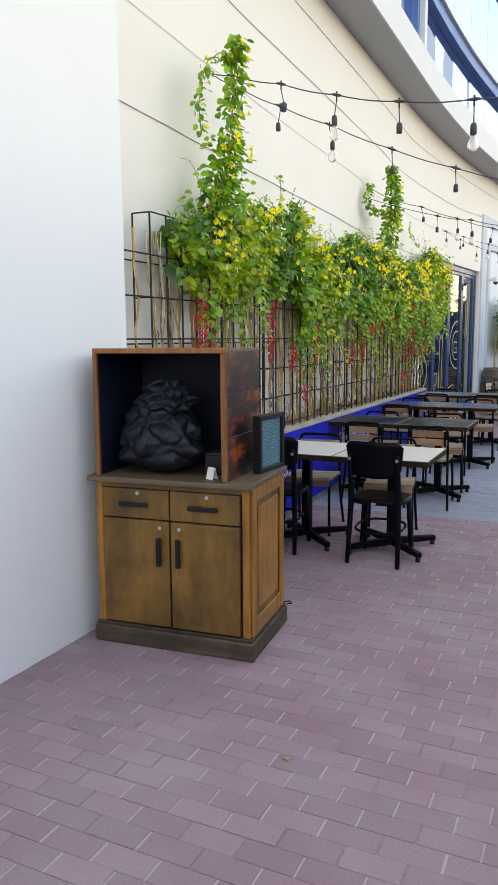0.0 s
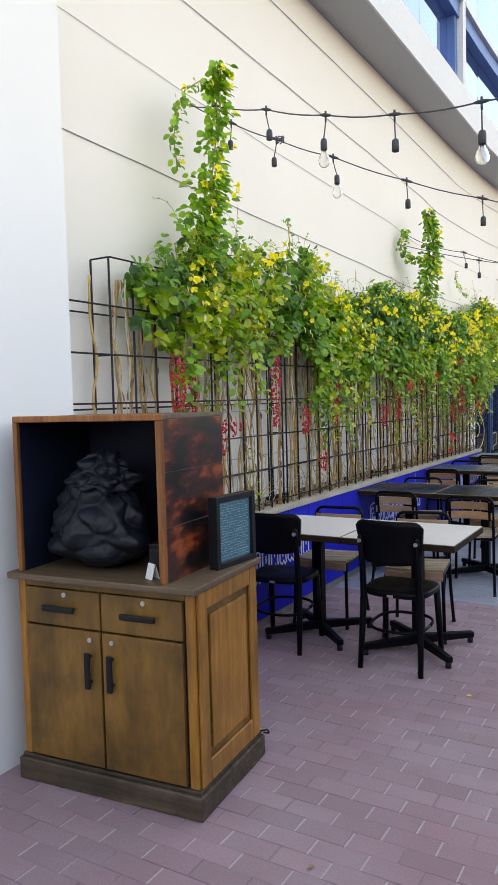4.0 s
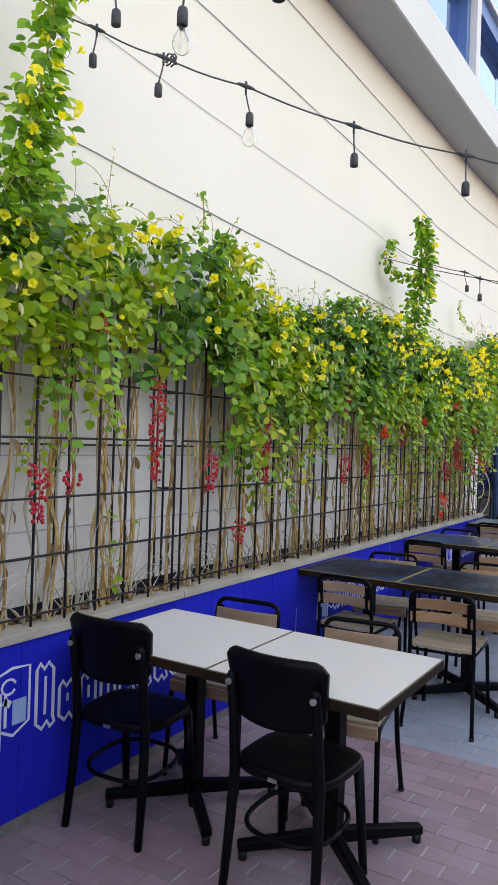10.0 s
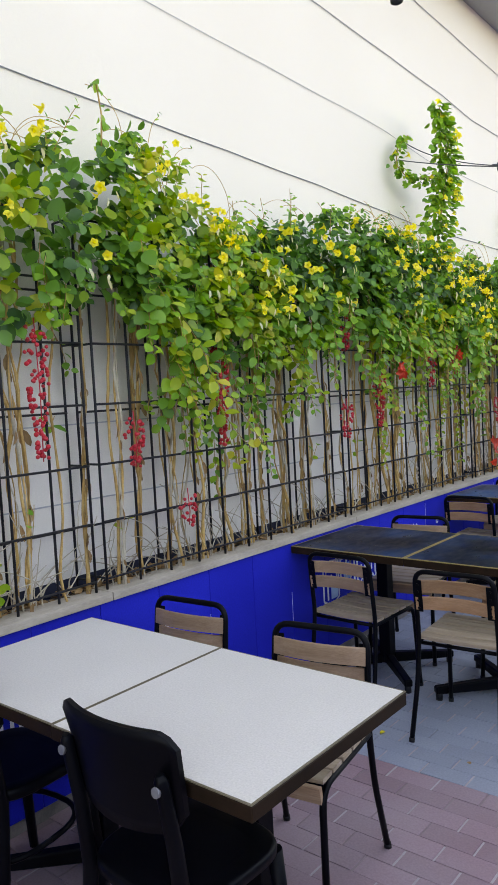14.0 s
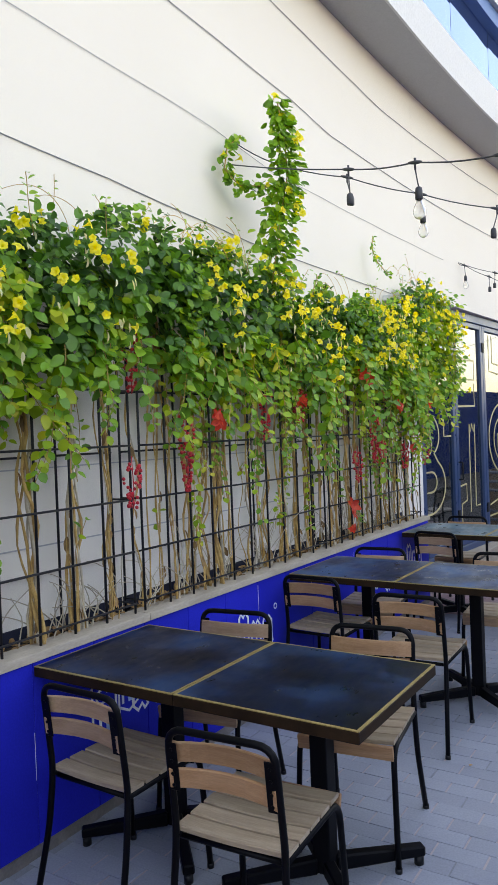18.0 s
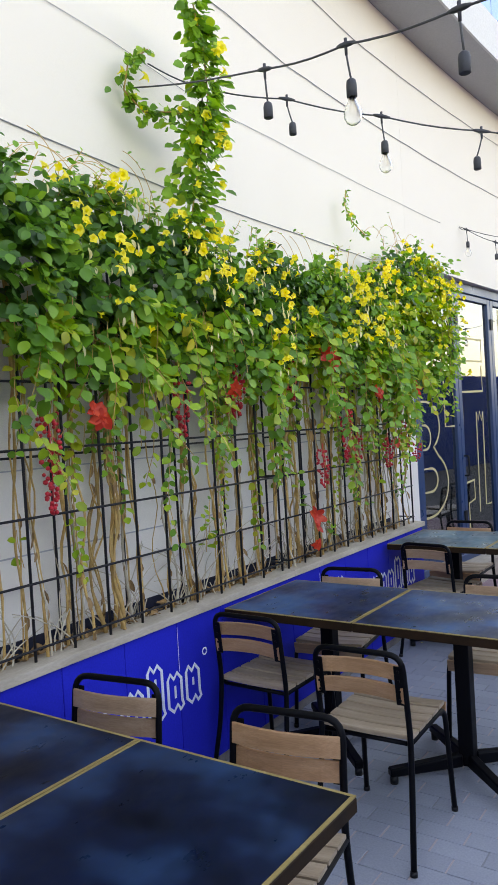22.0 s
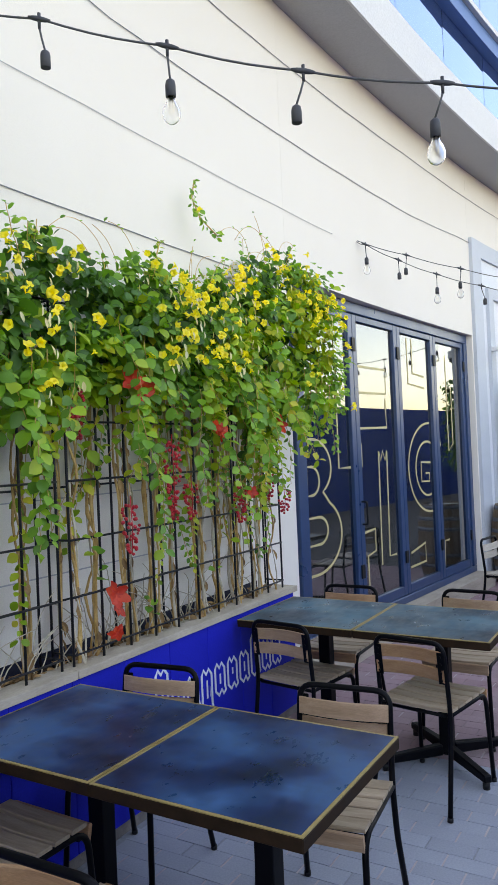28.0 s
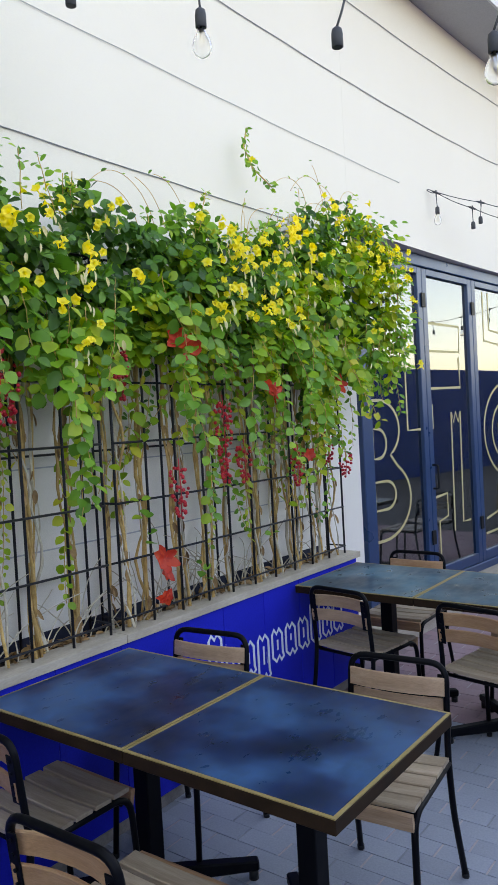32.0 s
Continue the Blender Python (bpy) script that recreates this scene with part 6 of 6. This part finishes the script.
def leafy_column(vine, path, n, width, seed, mat="leaf", size=0.05):
    """Leaves round a line that climbs above the trellis."""
    rs = random.Random(seed)
    lv = Leaves()
    pts = [Vector(p) for p in path]
    for i in range(n):
        u = rs.random() * (len(pts) - 1)
        a = int(u)
        p = pts[a].lerp(pts[a + 1], u - a)
        taper = 1.15 - 0.6 * u / (len(pts) - 1)
        off = Vector((rs.gauss(0, 0.42), rs.gauss(0, 0.42), rs.gauss(0, 0.3))) * width * taper
        p = p + off
        p.x = max(p.x, -2.2)
        lv.add(p, (off.x + rs.uniform(-0.02, 0.06), off.y, -0.03 + rs.uniform(-0.04, 0.03)), (1 + rs.uniform(-0.6, 0.2), rs.uniform(-0.7, 0.5), 0.5 + rs.uniform(-0.4, 0.4)), size * rs.uniform(0.7, 1.2), rs.uniform(0.8, 1.1))
    lv.make("column_leaves", mat, vine, "leaves climbing the support cord")
    bm = B()
    sweep(bm, pts, 0.004, 5)
    part("climbing_stem", bm, "stem", vine)
    for i in range(n // 34):
        u = rs.random() * (len(pts) - 1)
        a = int(u)
        p = pts[a].lerp(pts[a + 1], u - a) + Vector((rs.uniform(0, width), rs.uniform(-width, width), 0))
        place(rs.choice(YELLOW), "flower", vine, p, (1, rs.uniform(-0.9, 0.3), rs.uniform(-0.2, 0.6)), rs.uniform(0, 6), 0.9)


leafy_column(VINES[0], [(-1.95, 4.72, 2.35), (-1.90, 4.78, 2.62), (-1.88, 4.80, 2.9), (-1.86, 4.84, 3.2), (-1.85, 4.84, 3.45), (-1.85, 4.86, 3.60)], 640, 0.105, 1, "leaf", 0.05)
leafy_column(VINES[0], [(-1.86, 4.86, 3.46), (-1.93, 4.78, 3.50), (-1.97, 4.68, 3.42), (-1.98, 4.61, 3.28), (-1.98, 4.57, 3.12), (-1.98, 4.60, 2.94)], 100, 0.055, 2, "leaf", 0.04)
leafy_column(VINES[0], [(-1.97, 4.66, 2.42), (-1.93, 4.74, 2.60), (-1.89, 4.80, 2.80), (-1.87, 4.82, 2.95)], 260, 0.20, 9, "leaf", 0.05)
leafy_column(VINES[2], [(-1.92, 9.08, 2.5), (-1.90, 9.13, 2.75), (-1.88, 9.18, 3.0), (-1.86, 9.22, 3.2), (-1.87, 9.22, 3.42), (-1.90, 9.20, 3.64)], 800, 0.118, 3, "leaf", 0.054)
leafy_column(VINES[2], [(-1.88, 9.18, 3.1), (-1.98, 9.08, 3.12), (-2.07, 9.0, 3.12), (-2.13, 8.94, 3.22), (-2.13, 8.98, 3.36), (-2.11, 9.10, 3.46)], 170, 0.07, 4, "leaf", 0.042)
leafy_column(VINES[3], [(-2.03, 11.26, 2.95), (-2.09, 11.17, 3.05), (-2.13, 11.15, 3.17), (-2.14, 11.20, 3.29)], 44, 0.03, 5, "leaf", 0.036)
leafy_column(VINES[3], [(-1.82, 12.0, 2.85), (-1.80, 12.17, 2.70), (-1.79, 12.27, 2.48), (-1.79, 12.30, 2.22), (-1.80, 12.27, 1.95)], 400, 0.12, 6, "leaf", 0.045)
leafy_column(VINES[1], [(-2.05, 6.12, 2.7), (-2.06, 6.14, 2.84), (-2.06, 6.12, 2.98)], 22, 0.03, 7, "leaf", 0.04)


def far_climber():
    vine = thing("far_climber", "dense green climber on stems in front of the pale wall", "climbing plant")
    rs = random.Random(77)
    lv = Leaves()
    for i in range(3200):
        y = rs.uniform(17.2, 20.4)
        u = rs.random()
        z = 1.35 + 1.12 * u + 0.12 * noise.noise(Vector((y * 2, 0, 0)))
        x = wall_x(y) + 0.12 + (0.30 + 0.10 * noise.noise(Vector((y * 2, z * 2, 5)))) * rs.random() ** 0.5
        lv.add((x, y, z), (rs.uniform(0, 0.6), rs.uniform(-0.8, 0.8), rs.uniform(-0.9, 0.3)), (0.8, rs.uniform(-0.8, 0.3), 0.6), rs.uniform(0.05, 0.085))
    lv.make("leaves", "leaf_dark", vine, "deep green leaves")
    for i in range(20):
        y = 17.28 + i * 0.13
        bm = B()
        sweep(bm, [(wall_x(y) + 0.2 + rs.uniform(-0.03, 0.03), y + rs.uniform(-0.06, 0.06), z) for z in (0.45, 0.8, 1.1, 1.5, 1.8)], 0.010, 6)
        part("dry_stem", bm, "stem", vine)
    trough = thing("far_planter", "pale planter trough under the far climber", "planter")
    part("trough", curved_wall(span(17.15, 20.5, 0.7), lambda y: wall_x(y) + 0.052, lambda y: wall_x(y) + 0.42, -0.08, 0.46), "ledge", trough)


far_climber()

# ---------------------------------------------------------------- paving, piece by piece
PX, PY = 0.2, 0.1


def paver_mesh(name, mat, gx=0.008, gy=0.002, ch=0.0012):
    x0, x1, y0, y1 = -PX / 2 + gx / 2, PX / 2 - gx / 2, -PY / 2 + gy / 2, PY / 2 - gy / 2
    v = [(x0, y0, -0.05), (x1, y0, -0.05), (x1, y1, -0.05), (x0, y1, -0.05), (x0, y0, -ch), (x1, y0, -ch), (x1, y1, -ch), (x0, y1, -ch),
         (x0 + ch, y0 + ch, 0), (x1 - ch, y0 + ch, 0), (x1 - ch, y1 - ch, 0), (x0 + ch, y1 - ch, 0)]
    f = [(8, 9, 10, 11)] + [(a, b, b + 4, a + 4) for a, b in ((0, 1), (1, 2), (2, 3))] + [(3, 0, 4, 7)] + [(4, 5, 9, 8), (5, 6, 10, 9), (6, 7, 11, 10), (7, 4, 8, 11)]
    me = bpy.data.meshes.new(name)
    me.from_pydata(v, [], f)
    me.materials.append(M[mat])
    return me, np.array(v), f


red_me, PV, PF = paver_mesh("paver", "paver_red")
grey_me, _, _ = paver_mesh("paver", "paver_grey")
paving = tagged(new("terrace_paving"), "dusty red and blue-grey brick paving in running bond", "paving", "", "structure")
is_grey = lambda x, y: 6.7 < y < 11.62
rest = {"red": ([], []), "grey": ([], [])}
sand_v, sand_f = [], []
rp = random.Random(5)
count = 0
for r in range(-6, 174):
    y = r * PY + 0.05
    shift = (r % 2) * PX / 2
    for c in range(-10, 14):
        x = c * PX + shift + 0.02
        if x > 1.55 or y < 3.7 and x < -2.09 or y >= 3.7 and x < max(-2.13, wall_x(y) - 0.45):
            continue
        dz = rp.uniform(-0.0015, 0.0015)
        tilt = (rp.uniform(-0.004, 0.004), rp.uniform(-0.003, 0.003))
        near = (1.75 < y < 3.2 and -1.0 < x < 0.9) or (8.6 < y < 9.6 and -0.55 < x < 0.9)
        kind = "grey" if is_grey(x, y) else "red"
        if near and count < 290:
            count += 1
            piece("paver", red_me if kind == "red" else grey_me, paving, pose(x, y, dz, math.degrees(tilt[0]), math.degrees(tilt[1]), rp.uniform(-0.3, 0.3)))
        else:
            vs, fs = rest[kind]
            k = len(vs) * 12
            q = PV.copy()
            q[:, 2] += dz + q[:, 0] * tilt[1] + q[:, 1] * tilt[0]
            vs.append(q + np.array((x, y, 0)))
            fs += [tuple(i + k for i in f) for f in PF]
        if rp.random() < 0.7:
            k = len(sand_v)
            e = x + PX / 2
            h = -0.0012 - rp.random() * 0.0016
            sand_v += [(e - 0.0045, y - 0.047, h), (e + 0.0045, y - 0.047, h), (e + 0.0045, y + 0.047, h), (e - 0.0045, y + 0.047, h)]
            sand_f.append((k, k + 1, k + 2, k + 3))
for kind, (vs, fs) in rest.items():
    me = bpy.data.meshes.new("pavers")
    me.from_pydata(np.concatenate(vs).tolist(), [], fs)
    me.materials.append(M["paver_" + kind + "_far"])
    ob = new(kind + "_pavers", me)
    ob.parent = paving
    tagged(ob, "dusty red pavers" if kind == "red" else "blue-grey pavers", kind="stuff")
me = bpy.data.meshes.new("joint_sand")
me.from_pydata(sand_v, [], sand_f)
me.materials.append(M["joint"])
ob = new("joint_sand", me)
ob.parent = paving
tagged(ob, "pale sand in the cross joints", kind="stuff")
for y0, y1, mat in ((-0.8, 6.7, "joint_dark"), (6.7, 11.62, "joint_grey"), (11.62, 17.39, "joint_dark")):
    part("sand_bed", boxes((-2.2, 1.66, y0, y1, -0.075, -0.0028)), mat, paving, "sand bed between pavers")
# litter on the paving
for i in range(34):
    rl = random.Random(300 + i)
    lf = Leaves()
    p = (rl.uniform(-1.9, 0.6), rl.uniform(1.2, 12), 0.006)
    lf.add(p, (rl.uniform(-1, 1), rl.uniform(-1, 1), 0.1), (rl.uniform(-0.2, 0.2), rl.uniform(-0.2, 0.2), 1), rl.uniform(0.014, 0.035))
    me = bpy.data.meshes.new("fallen_leaf")
    me.from_pydata(lf.v[0].tolist(), [], lf.f)
    me.materials.append(M["petal_yellow" if i % 4 == 0 else "dry_leaf"])
    tagged(new("fallen_leaf", me), "small dry fallen leaf on the paving", "leaf", "fallen leaves")
